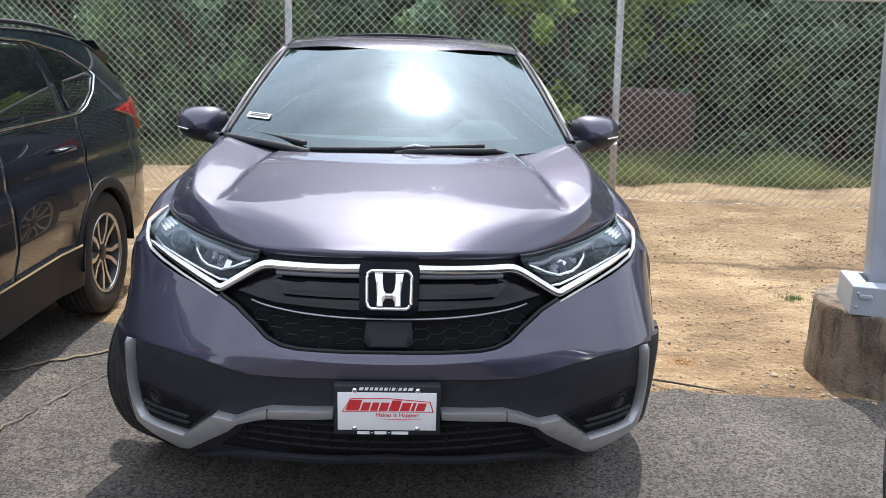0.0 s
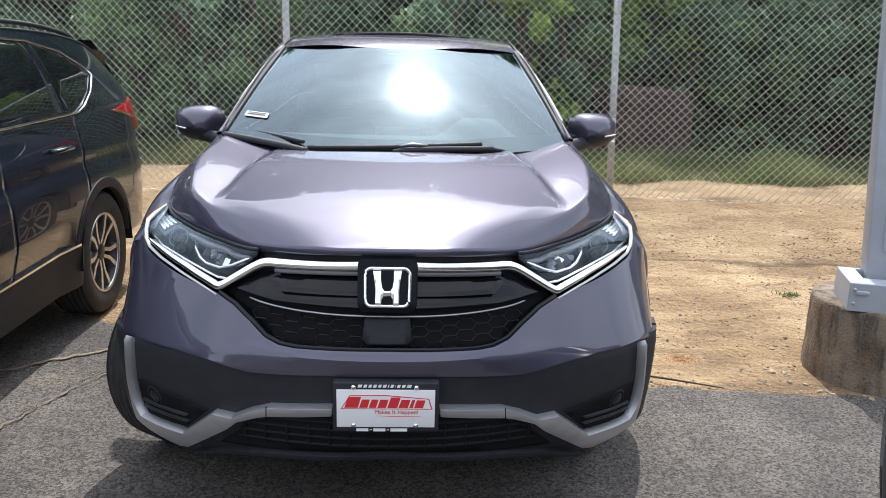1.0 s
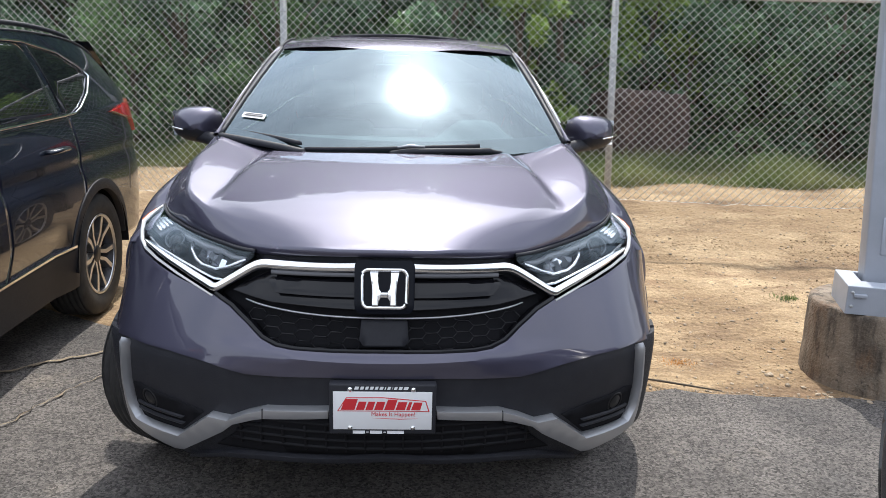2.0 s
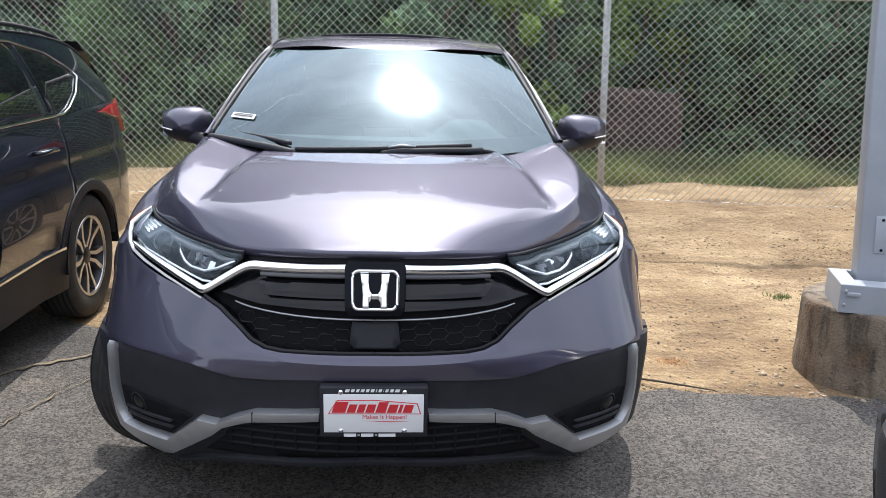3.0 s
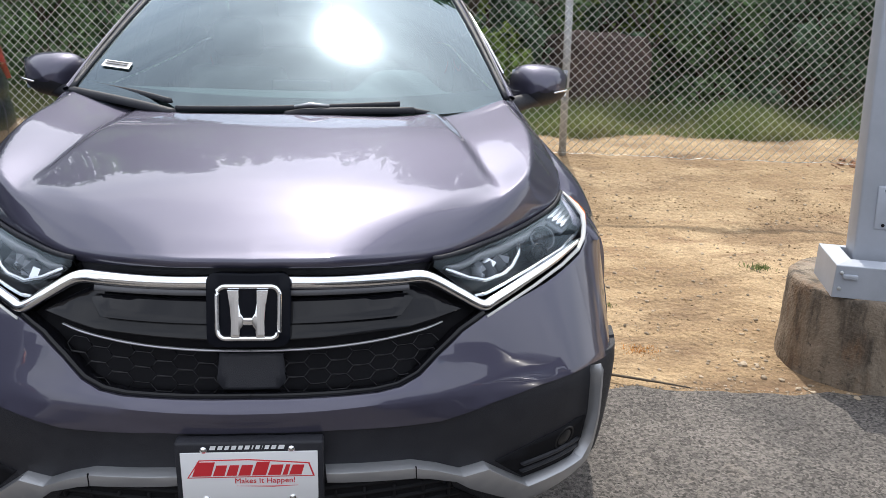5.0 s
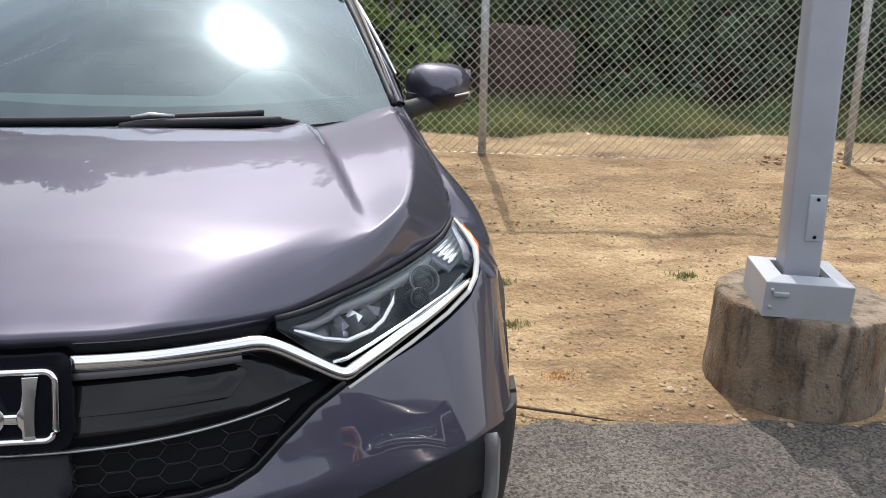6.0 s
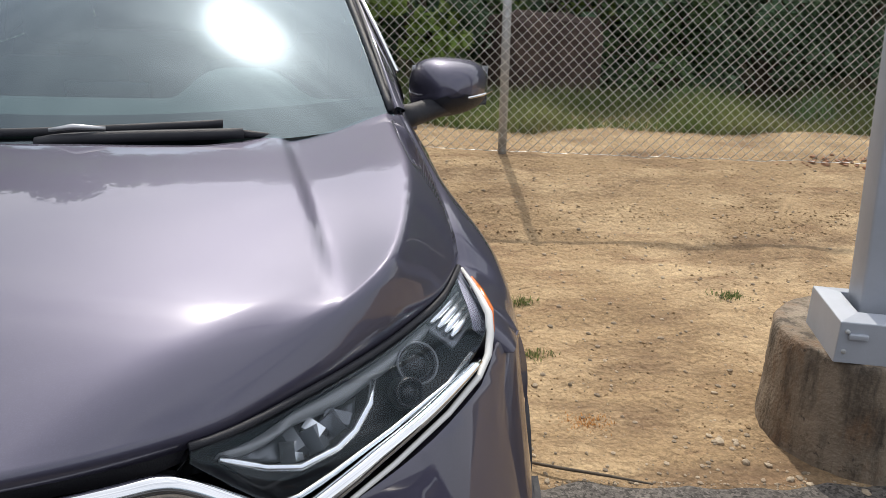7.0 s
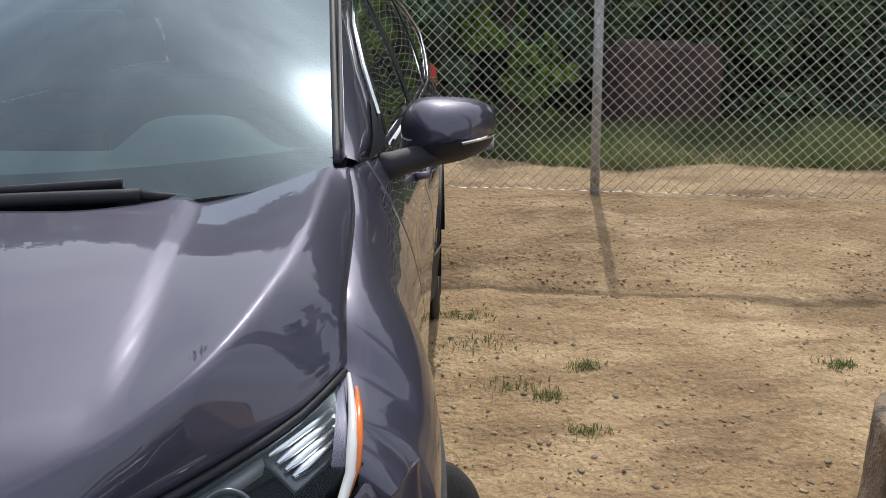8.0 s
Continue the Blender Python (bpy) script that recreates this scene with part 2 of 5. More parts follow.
WIDTH = [(0.5, 0.94), (0.7, 0.967), (0.82, 0.969), (0.95, 0.958), (1.3, 0.925), (2.0, 0.905), (3.0, 0.898), (3.6, 0.905), (4.0, 0.90), (4.3, 0.885), (4.5, 0.83), (4.6, 0.72)]
TOP_X = [(0.538, 0.848), (0.61, 0.852), (0.765, 0.838), (0.87, 0.826), (0.99, 0.818), (1.16, 0.803), (1.25, 0.787), (1.33, 0.772), (1.6, 0.80), (2.2, 0.815), (3.4, 0.835), (4.1, 0.835), (4.4, 0.80), (4.6, 0.66)]
TOP_Z = [(0.538, 0.93), (0.61, 0.985), (0.70, 1.013), (0.765, 1.040), (0.80, 1.073), (0.87, 1.105), (0.99, 1.133), (1.16, 1.165), (1.25, 1.194), (1.33, 1.224), (1.6, 1.20), (2.2, 1.185), (3.4, 1.205), (4.1, 1.24), (4.4, 1.25), (4.6, 1.25)]
RAIL_X = [(1.33, 0.75), (1.6, 0.715), (2.0, 0.662), (2.25, 0.63), (2.6, 0.632), (3.2, 0.66), (3.8, 0.68), (4.15, 0.68), (4.4, 0.70), (4.55, 0.71)]
RAIL_Z = [(1.33, 1.238), (1.6, 1.365), (2.0, 1.528), (2.25, 1.60), (2.6, 1.645), (3.2, 1.655), (3.8, 1.62), (4.15, 1.55), (4.4, 1.40), (4.55, 1.27)]


FULL = [(0.58, 4.0), (0.78, 4.2), (0.9, 4.8), (1.05, 3.5), (1.2, 3.2), (1.7, 2.2)]


def side(y, z):
    """The car's flank below the windows."""
    w, tx, tz = interp(WIDTH, y), interp(TOP_X, y), interp(TOP_Z, y)
    if z > 0.70:
        k = (z - 0.70) / (tz - 0.70)
        x = w - (w - tx) * max(0.0, k) ** interp(FULL, y)
        x -= 0.012 * math.exp(-((z - 0.93) / 0.05) ** 2) * smooth01((y - 1.5) / 0.4)
    else:
        x = w - 0.03 * ((0.70 - z) / 0.4) ** 2 - 0.03 * smooth01((0.68 - z) / 0.2) * smooth01((y - 1.45) / 0.2) * smooth01((3.2 - y) / 0.2)
    return Vector((x, y, z))


def cabin_side(y, z):
    bz, rz = interp(TOP_Z, y), interp(RAIL_Z, y)
    t = (z - bz) / max(rz - bz, 0.02)
    bx, rx = interp(TOP_X, y), interp(RAIL_X, y)
    return Vector((bx + (rx - bx) * t + 0.02 * math.sin(math.pi * min(max(t, 0), 1)), y, z))


HOOD_MID = [(0.095, 1.024), (0.108, 1.031), (0.14, 1.040), (0.2, 1.060), (0.285, 1.090), (0.35, 1.111), (0.43, 1.131), (0.55, 1.151), (0.7, 1.172), (0.85, 1.189), (1.03, 1.203), (1.35, 1.228)]
RIDGE_X = [(0.3, 0.50), (0.425, 0.592), (0.488, 0.643), (0.547, 0.682), (0.665, 0.714), (0.816, 0.737), (0.956, 0.746), (1.31, 0.730)]
RIDGE_Z = [(0.425, 1.084), (0.488, 1.103), (0.547, 1.124), (0.665, 1.147), (0.816, 1.174), (0.956, 1.196), (1.31, 1.232)]
HOOD_FRONT = [(0, 0.095), (0.2, 0.122), (0.413, 0.240), (0.55, 0.36), (0.65, 0.465), (0.72, 0.55), (0.785, 0.65), (0.83, 0.765)]
HOOD_FRONT_Z = [(0, 1.028), (0.2, 1.022), (0.413, 0.998), (0.55, 1.003), (0.65, 1.010), (0.72, 1.019), (0.785, 1.028), (0.83, 1.040)]
HOOD_BACK = [(0, 1.03), (0.3, 1.05), (0.40, 1.10), (0.48, 1.18), (0.6, 1.25), (0.77, 1.318)]


def crown(y):
    return 0.050 - 0.026 * smooth01((y - 0.45) / 0.5)


def hood_z(x, y, ex, ez):
    """Height of the hood; ex, ez: its side edge there."""
    middle = interp(HOOD_MID, y)
    def dome(q):
        return middle - crown(y) * (q / 0.6) ** 2
    f, g = smooth01((y - 0.42) / 0.22), smooth01((y - 0.38) / 0.12)
    ra = ex - 0.075 + (min(interp(RIDGE_X, y), ex - 0.03) - ex + 0.075) * smooth01((y - 0.34) / 0.14)
    xa = min(0.585 - 0.115 * (max(y, 0.425) - 0.425) / 0.775, ra - 0.05)
    rz = dome(ra) + (interp(RIDGE_Z, y) - dome(ra)) * g
    if x <= xa:
        return dome(x)
    valley = dome(xa) - 0.012 * f
    if x < ra:
        # a small step at the crease, then up to the ridge
        t = (x - xa) / max(ra - xa, 0.01)
        step = (dome(x) * (1 - g) + (dome(xa) + (rz - dome(xa)) * (0.5 * t + 0.5 * t * t)) * g)
        w = 0.03 / max(ra - xa, 0.036)
        return step - 0.010 * f * smooth01(t / w) * (1 - smooth01((t - w) / (1.0 - w)))
    t = min(1.0, (x - ra) / max(ex - ra, 0.01))
    k = smooth01((0.62 - y) / 0.2) * 0.8
    return rz + (ez - rz) * ((0.75 - 0.60 * k) * t + (0.25 + 0.60 * k) * t ** 2.4)


def hood_point(u, v):
    q = abs(u)
    yf, yb = interp(HOOD_FRONT, 0.83 * q), interp(HOOD_BACK, 0.77 * q)
    y = yf + (yb - yf) * v
    x = q * (interp(TOP_X, 0.765 + 0.553 * v) - 0.004 - 0.004 * (1 - v))
    # the side edge at this y: along the lamp, then along the fender
    if y > 0.765:
        ex, ez = interp(TOP_X, y) - 0.004, interp(TOP_Z, y) + 0.002
    else:
        lo, hi = 0.0, 0.83
        for _ in range(24):
            m = (lo + hi) / 2
            lo, hi = (m, hi) if interp(HOOD_FRONT, m) < y else (lo, m)
        ex = lo
        ez = interp(HOOD_FRONT_Z, lo)
    z = hood_z(x, y, ex, ez)
    zf = interp(HOOD_FRONT_Z, 0.83 * q)
    # the front rolls down to the grille and the lamps
    ef = interp(HOOD_FRONT, x)
    lean = (interp(HOOD_FRONT, x + 0.01) - interp(HOOD_FRONT, max(x - 0.01, 0))) / 0.02
    d = max(0.0, y - ef) / math.sqrt(1 + lean * lean)
    w = (1 - smooth01((x - 0.40) / 0.22)) * smooth01((0.60 - y) / 0.2)
    if w > 0 and d < 0.11:
        top = interp(HOOD_MID, max(y, 0.12)) - crown(y) * (x / 0.6) ** 2
        top0 = interp(HOOD_MID, max(ef, 0.12)) - crown(ef) * (x / 0.6) ** 2
        roll = top - (top0 - interp(HOOD_FRONT_Z, x)) * (1 - d / 0.11) ** 2.2
        z += (roll - z) * w
    if y - yf < 0.015 and y < 0.765:
        z = zf + (z - zf) * smooth01((y - yf) / 0.015)
    return Vector((x if u >= 0 else -x, y, z))


LAMP_LOW = [(0, 2.05, 0.972), (0.16, 2.58, 0.894), (0.25, 2.78, 0.890), (0.55, 3.6, 0.923), (0.8, 4.5, 0.947), (0.93, 4.95, 0.968), (1.0, 5.25, 1.000)]


def lamp_skin(a, b):
    """The headlight's cover: a from the grille outwards, b from its lower to its upper edge."""
    a = min(max(a, 0.0), 1.0)
    lo = nose(interp([(r[0], r[1]) for r in LAMP_LOW], a), interp([(r[0], r[2]) for r in LAMP_LOW], a))
    x = 0.405 + 0.427 * a
    hi = Vector((x, interp(HOOD_FRONT, x) - 0.002, interp(HOOD_FRONT_Z, x) - 0.010))
    return lo.lerp(hi, b) + Vector((0.4, -0.8, 0.3)) * 0.018 * math.sin(math.pi * min(max(b, 0), 1)) * math.sin(math.pi * (0.1 + 0.85 * a))


def ribbon(rows, out, deep, surf, flip=False, steps=8):
    """A moulded strip along (a, b, half height) rows on a skin."""
    bm = bmesh.new()
    t = list(range(len(rows)))
    fine = [tuple(interp([(k, r[c]) for k, r in zip(t, rows)], i / steps) for c in range(3)) for i in range((len(rows) - 1) * steps + 1)]
    h = 1e-3
    pts = []
    for a, b, half in fine:
        p = surf(a, b)
        n = (surf(a + h, b) - surf(a - h, b)).cross(surf(a, b + h) - surf(a, b - h)).normalized()
        pts.append((p, n, half))
    rings = []
    for i, (p, n, half) in enumerate(pts):
        d = (pts[min(i + 1, len(pts) - 1)][0] - pts[max(i - 1, 0)][0]).normalized()
        w = n.cross(d).normalized()
        ring = []
        for c, k in ((-1, -1.0), (-1, 0.0), (-0.75, 0.7), (-0.3, 1.0), (0.3, 1.0), (0.75, 0.7), (1, 0.0), (1, -1.0)):
            q = p + w * half * c + n * (out + deep * k)
            ring.append(bm.verts.new((-q.x if flip else q.x, q.y, q.z)))
        rings.append(ring)
    for a, b in zip(rings, rings[1:]):
        for k in range(7):
            bm.faces.new((a[k], a[k + 1], b[k + 1], b[k]))
    bm.faces.new(rings[0]), bm.faces.new(rings[-1][::-1])
    return bm


def wrap(poly, out, deep, surf, cut=(0.25, 0.03), extra=None, flip=False):
    """A plate of the outline poly, laid on a curved skin surf(a, b): `out` proud of it and `deep` thick."""
    bm = bmesh.new()
    bm.faces.new([bm.verts.new((a, b, 0)) for a, b in poly])
    for axis in (0, 1):
        lo, hi = min(p[axis] for p in poly), max(p[axis] for p in poly)
        k = math.floor(lo / cut[axis]) + 1
        while k * cut[axis] < hi - 1e-5:
            co, no = [0, 0, 0], [0, 0, 0]
            co[axis], no[axis] = k * cut[axis], 1
            bmesh.ops.bisect_plane(bm, geom=bm.verts[:] + bm.edges[:] + bm.faces[:], plane_co=co, plane_no=no, dist=1e-5)
            k += 1
    bmesh.ops.triangulate(bm, faces=[f for f in bm.faces if len(f.verts) > 4])
    rim = [e for e in bm.edges if len(e.link_faces) == 1]
    r = bmesh.ops.extrude_edge_only(bm, edges=rim)
    low = {v for v in r["geom"] if isinstance(v, bmesh.types.BMVert)}
    for v in bm.verts:
        a, b = v.co.x, v.co.y
        h = 1e-3
        p = surf(a, b)
        n = (surf(a + h, b) - surf(a - h, b)).cross(surf(a, b + h) - surf(a, b - h)).normalized()
        o = out + (extra(a, b) if extra else 0.0)
        v.co = p + n * (o - (deep if v in low else 0))
        if flip:
            v.co.x = -v.co.x
    bmesh.ops.recalc_face_normals(bm, faces=bm.faces[:])
    bm.normal_update()
    # turn it so that the plate faces away from the body
    big = max(bm.faces, key=lambda f: f.calc_area() * (0.2 if any(v in low for v in f.verts) else 1.0))
    vs = big.calc_center_median()
    ref = Vector((vs.x * 0.25, -1 if surf is not side and surf is not cabin_side else 0, 0.2)) if surf is not side and surf is not cabin_side else Vector((math.copysign(1, vs.x), 0, 0))
    if big.normal.dot(ref) < 0:
        bmesh.ops.reverse_faces(bm, faces=bm.faces[:])
    bm.faces.layers.int.new("oriented")
    return bm


def both(name, poly, out, deep, surf, material, parent, label="", extra=None, rim=0.002, cut=(0.25, 0.03)):
    """The same plate on both flanks of the car."""
    for f in (False, True):
        ob = part(name, wrap(poly, out, deep, surf, cut, extra, f), material, parent, label)
        if rim:
            bevel(ob, rim)
    return ob


def mid(poly):
    """A whole outline from its half, which runs from the middle to the middle."""
    return poly + [(-a, b) for a, b in poly[::-1] if abs(a) > 1e-6]


def stripe(pts, half):
    """The outline of a band along points (a, b), with a half height in b."""
    return [(a, b + half) for a, b in pts] + [(a, b - half) for a, b in pts[::-1]]


# ---- the car ----
PAINT_LOW = [(0.96, 0.653), (1.56, 0.644), (1.95, 0.640), (2.63, 0.659), (3.29, 0.668), (4.28, 0.668), (4.92, 0.655), (5.6, 0.64)]
GRILLE_EDGE = [(2.72, 0.849), (2.35, 0.823), (2.01, 0.782), (1.78, 0.746), (1.57, 0.729), (1.34, 0.724)]


def rounded(a0, a1, b0, b1, ra, rb, steps=5):
    pts = []
    for ca, cb, q in ((a1 - ra, b1 - rb, 0), (a0 + ra, b1 - rb, 1), (a0 + ra, b0 + rb, 2), (a1 - ra, b0 + rb, 3)):
        for k in range(steps + 1):
            t = math.pi / 2 * (q + k / steps)
            pts.append((ca + ra * math.cos(t), cb + rb * math.sin(t)))
    return pts


def on_nose(s, z, out):
    h = 1e-3
    p = nose(s, z)
    n = (nose(s + h, z) - nose(s - h, z)).cross(nose(s, z + h) - nose(s, z - h)).normalized()
    return p + n * out, n


def car_front(car):
    def swell(s, z):
        return 0.020 * math.exp(-((z - 0.70) / 0.030) ** 2) * math.exp(-(s / 2.2) ** 4)
    skin = mid([(0, 0.655)] + PAINT_LOW + [(6.0, 0.63), (6.0, 0.922), (5.6, 0.926), (5.42, 0.937), (5.25, 0.951), (5.12, 0.944), (5.0, 0.932), (4.75, 0.915), (4.3, 0.902), (3.54, 0.876)] + GRILLE_EDGE + [(0, 0.728)])
    bevel(part("bumper", wrap(skin, 0.0, 0.05, nose, (0.2, 0.02), swell), PAINT, car), 0.006, 3)
    low = mid([(0, 0.362), (1.81, 0.335), (2.39, 0.318), (3.19, 0.255), (3.72, 0.262), (4.67, 0.285), (5.3, 0.33), (6, 0.36), (6, 0.66), (5.6, 0.66)] + [(a, b + 0.012) for a, b in PAINT_LOW[::-1]] + [(0, 0.667)])
    bevel(part("lower_bumper", wrap(low, -0.012, 0.06, nose, (0.2, 0.03), lambda a, b: 0.024 * smooth01((abs(a) - 4.45) / 0.7)), PLASTIC, car, "black textured plastic lower bumper"), 0.004)
    lip = mid([(0, 0.372), (1.81, 0.345), (2.39, 0.328), (3.1, 0.275), (3.1, 0.262), (2.39, 0.308), (1.81, 0.325), (0, 0.352)])
    bevel(part("front_lip", wrap(lip, 0.006, 0.03, nose), PLASTIC, car), 0.003)
    guard = [(0.81, 0.554), (1.68, 0.536), (1.95, 0.512), (2.24, 0.477), (2.55, 0.479), (3.19, 0.365), (4.20, 0.372), (4.40, 0.42), (4.44, 0.50), (4.335, 0.650), (4.36, 0.662), (4.39, 0.650), (4.51, 0.50), (4.51, 0.40), (4.44, 0.342),
             (3.30, 0.303), (3.12, 0.311), (2.33, 0.430), (2.15, 0.466), (1.83, 0.496), (1.69, 0.505), (0.82, 0.528)]
    both("skid_guard", guard, 0.020, 0.035, nose, SILVER, car, "satin silver guard trim on the lower bumper", rim=0.004)
    both("guard_seam", [(1.690, 0.540), (1.700, 0.540), (1.712, 0.498), (1.702, 0.498)], 0.0212, 0.004, nose, RECESS, car, rim=0)
    mesh_hole = mid([(0, 0.513), (1.6, 0.492), (2.12, 0.428), (2.55, 0.345), (0, 0.378)])
    part("lower_grille", wrap(mesh_hole, -0.006, 0.004, nose), RECESS, car)
    pocket = [(2.72, 0.468), (3.3, 0.492), (4.1, 0.51), (4.34, 0.50), (4.34, 0.42), (4.15, 0.372), (3.2, 0.372)]
    both("fog_pocket", pocket, -0.008, 0.004, nose, RECESS, car, rim=0)
    for z in (0.40, 0.425):
        both("pocket_slat", [(3.15, z), (4.2, z + 0.004), (4.2, z + 0.012), (3.10, z + 0.008)], 0.0, 0.01, nose, PLASTIC, car, rim=0)
    for sign in (1, -1):
        p, n = on_nose(3.85 * sign, 0.462, -0.012)
        bm = lathe(bmesh.new(), [(0.0, 0.008), (0.018, 0.006), (0.027, 0.002), (0.029, 0.0), (0.034, 0.006), (0.037, 0.002), (0.037, -0.02)], 28, Matrix.Translation(p) @ n.to_track_quat("Z", "Y").to_matrix().to_4x4())
        fog = part("fog_lamp", bm, LAMP_IN, car, "round clear fog lamp")
    # lower mesh bars
    for k, z in enumerate((0.395, 0.425, 0.455, 0.485)):
        e = 2.25 - 3.0 * (z - 0.395)
        part("lower_grille_bar", wrap([(-e, z), (e, z), (e, z + 0.007), (-e, z + 0.007)], 0.001, 0.02, nose), DARK_MESH, car)
    for s in np.arange(-2.1, 2.11, 0.3):
        part("lower_grille_rib", wrap([(s, 0.385), (s + 0.03, 0.385), (s + 0.03, 0.50 - 0.02 * abs(s)), (s, 0.50 - 0.02 * abs(s))], 0.0, 0.02, nose), DARK_MESH, car)
    # main grille
    back = mid([(0, 0.99), (1.8, 0.978), (2.05, 0.958), (2.69, 0.866)] + GRILLE_EDGE + [(0, 0.728)])
    part("grille_back", wrap(back, -0.045, 0.01, nose), RECESS, car)
    edge = [(2.69, 0.864)] + GRILLE_EDGE + [(0, 0.727), (0, 0.738)] + [(a * 0.985, b + 0.011) for a, b in GRILLE_EDGE[::-1]]
    both("grille_rim", edge, -0.004, 0.04, nose, GLOSS, car, "piano-black rim round the grille", rim=0.002)
    both("grille_bar", [(0.36, 0.958), (1.83, 0.942), (2.05, 0.918), (2.40, 0.872), (2.0, 0.860), (1.7, 0.852), (0.36, 0.850)], -0.014, 0.03, nose, GLOSS, car, "piano-black grille bar", extra=lambda a, b: 0.25 * (0.9 - b), rim=0.003)
    both("grille_inset", [(0.42, 0.940), (1.72, 0.926), (1.78, 0.914), (1.60, 0.880), (0.42, 0.886)], -0.004, 0.012, nose, GLOSS, car, extra=lambda a, b: 0.45 * (0.91 - b), rim=0.002)
    for fl in (False, True):
        part("grille_line", ribbon([(0, 0.828, 0.003), (0.7, 0.828, 0.003), (1.25, 0.831, 0.003), (1.6, 0.836, 0.003), (1.9, 0.843, 0.003), (2.12, 0.852, 0.002)], -0.014, 0.004, nose, fl), SILVER, car)
    both("grille_strip", stripe([(0.40, 0.951), (1.0, 0.946), (1.72, 0.938)], 0.0065), 0.004, 0.012, nose, GREY_TRIM, car, "grey strip below the chrome bar", rim=0.002)
    part("sensor_cover", wrap(mid([(0, 0.822), (0.35, 0.821), (0.38, 0.762), (0.31, 0.745), (0, 0.744)]), -0.018, 0.03, nose), PLASTIC, car, "flat dark sensor cover in the grille")
    for sign in (1, -1):
        for row in range(3):
            for col in range(7):
                s0, z0 = 0.50 + 0.235 * col, 0.752 + 0.031 * row
                if col % 2:
                    z0 += 0.0155
                hexa = [(s0 + 0.155 * math.cos(math.pi / 3 * k) * (1.0), z0 + 0.0165 * math.sin(math.pi / 3 * k) * 1.15) for k in range(6)]
                lim = 1.95 + (z0 - 0.745) * 5.0
                if s0 + 0.12 < lim and z0 < 0.825:
                    part("honeycomb_cell", tube(bmesh.new(), [on_nose(sign * a, b, -0.022)[0] for a, b in hexa], 0.0018, 4, closed=True), GLOSS, car)
    part("hood_gap_strip", wrap(mid([(0, 1.035), (1.37, 1.025), (2.2, 1.02), (2.2, 0.975), (1.85, 0.965), (0, 0.97)]), -0.035, 0.01, nose), PLASTIC, car)
    bar = [(0.38, 0.974, 0.0150), (1.0, 0.967, 0.0150), (1.6, 0.961, 0.0150), (1.85, 0.958, 0.0150), (2.03, 0.945, 0.014), (2.35, 0.907, 0.014), (2.60, 0.877, 0.0135), (2.72, 0.870, 0.013), (2.85, 0.876, 0.0125), (3.2, 0.893, 0.012), (3.55, 0.910, 0.011), (4.2, 0.934, 0.009), (4.75, 0.950, 0.005)]
    for fl in (False, True):
        part("chrome_bar", ribbon(bar, 0.006, 0.008, nose, fl), CHROME, car, "polished chrome grille bar")
    # emblem: a ring with two leaning uprights and a crosspiece
    holder = part("emblem_holder", wrap(rounded(-0.43, 0.43, 0.842, 0.995, 0.10, 0.022), 0.024, 0.06, nose, (0.1, 0.03)), BADGE, car, "black holder of the emblem")
    bevel(holder, 0.008, 3)
    bm = tube(bmesh.new(), [on_nose(a, b, 0.028)[0] for a, b in rounded(-0.315, 0.315, 0.860, 0.968, 0.085, 0.019, 6)], 0.006, 8, closed=True)
    part("emblem_ring", bm, CHROME, holder)
    for sign in (1, -1):
        bar = wrap([(0.088, 0.961), (0.204, 0.961), (0.178, 0.925), (0.168, 0.895), (0.172, 0.864), (0.084, 0.864), (0.078, 0.880), (0.050, 0.888), (0.046, 0.906), (0.074, 0.914), (0.090, 0.935)], 0.034, 0.012, nose, (0.1, 0.03), None, sign < 0)
        bevel(part("emblem_bar", bar, CHROME, holder), 0.003)
    bevel(part("emblem_bar", wrap([(-0.055, 0.905), (0.055, 0.905), (0.055, 0.889), (-0.055, 0.889)], 0.0335, 0.01, nose, (0.1, 0.03)), CHROME, holder), 0.003)


def on_lamp(a, b, out):
    h = 1e-3
    p = lamp_skin(a, b)
    n = (lamp_skin(min(a + h, 1), b) - lamp_skin(max(a - h, 0), b)).cross(lamp_skin(a, b + h) - lamp_skin(a, b - h)).normalized()
    return p + n * out, n


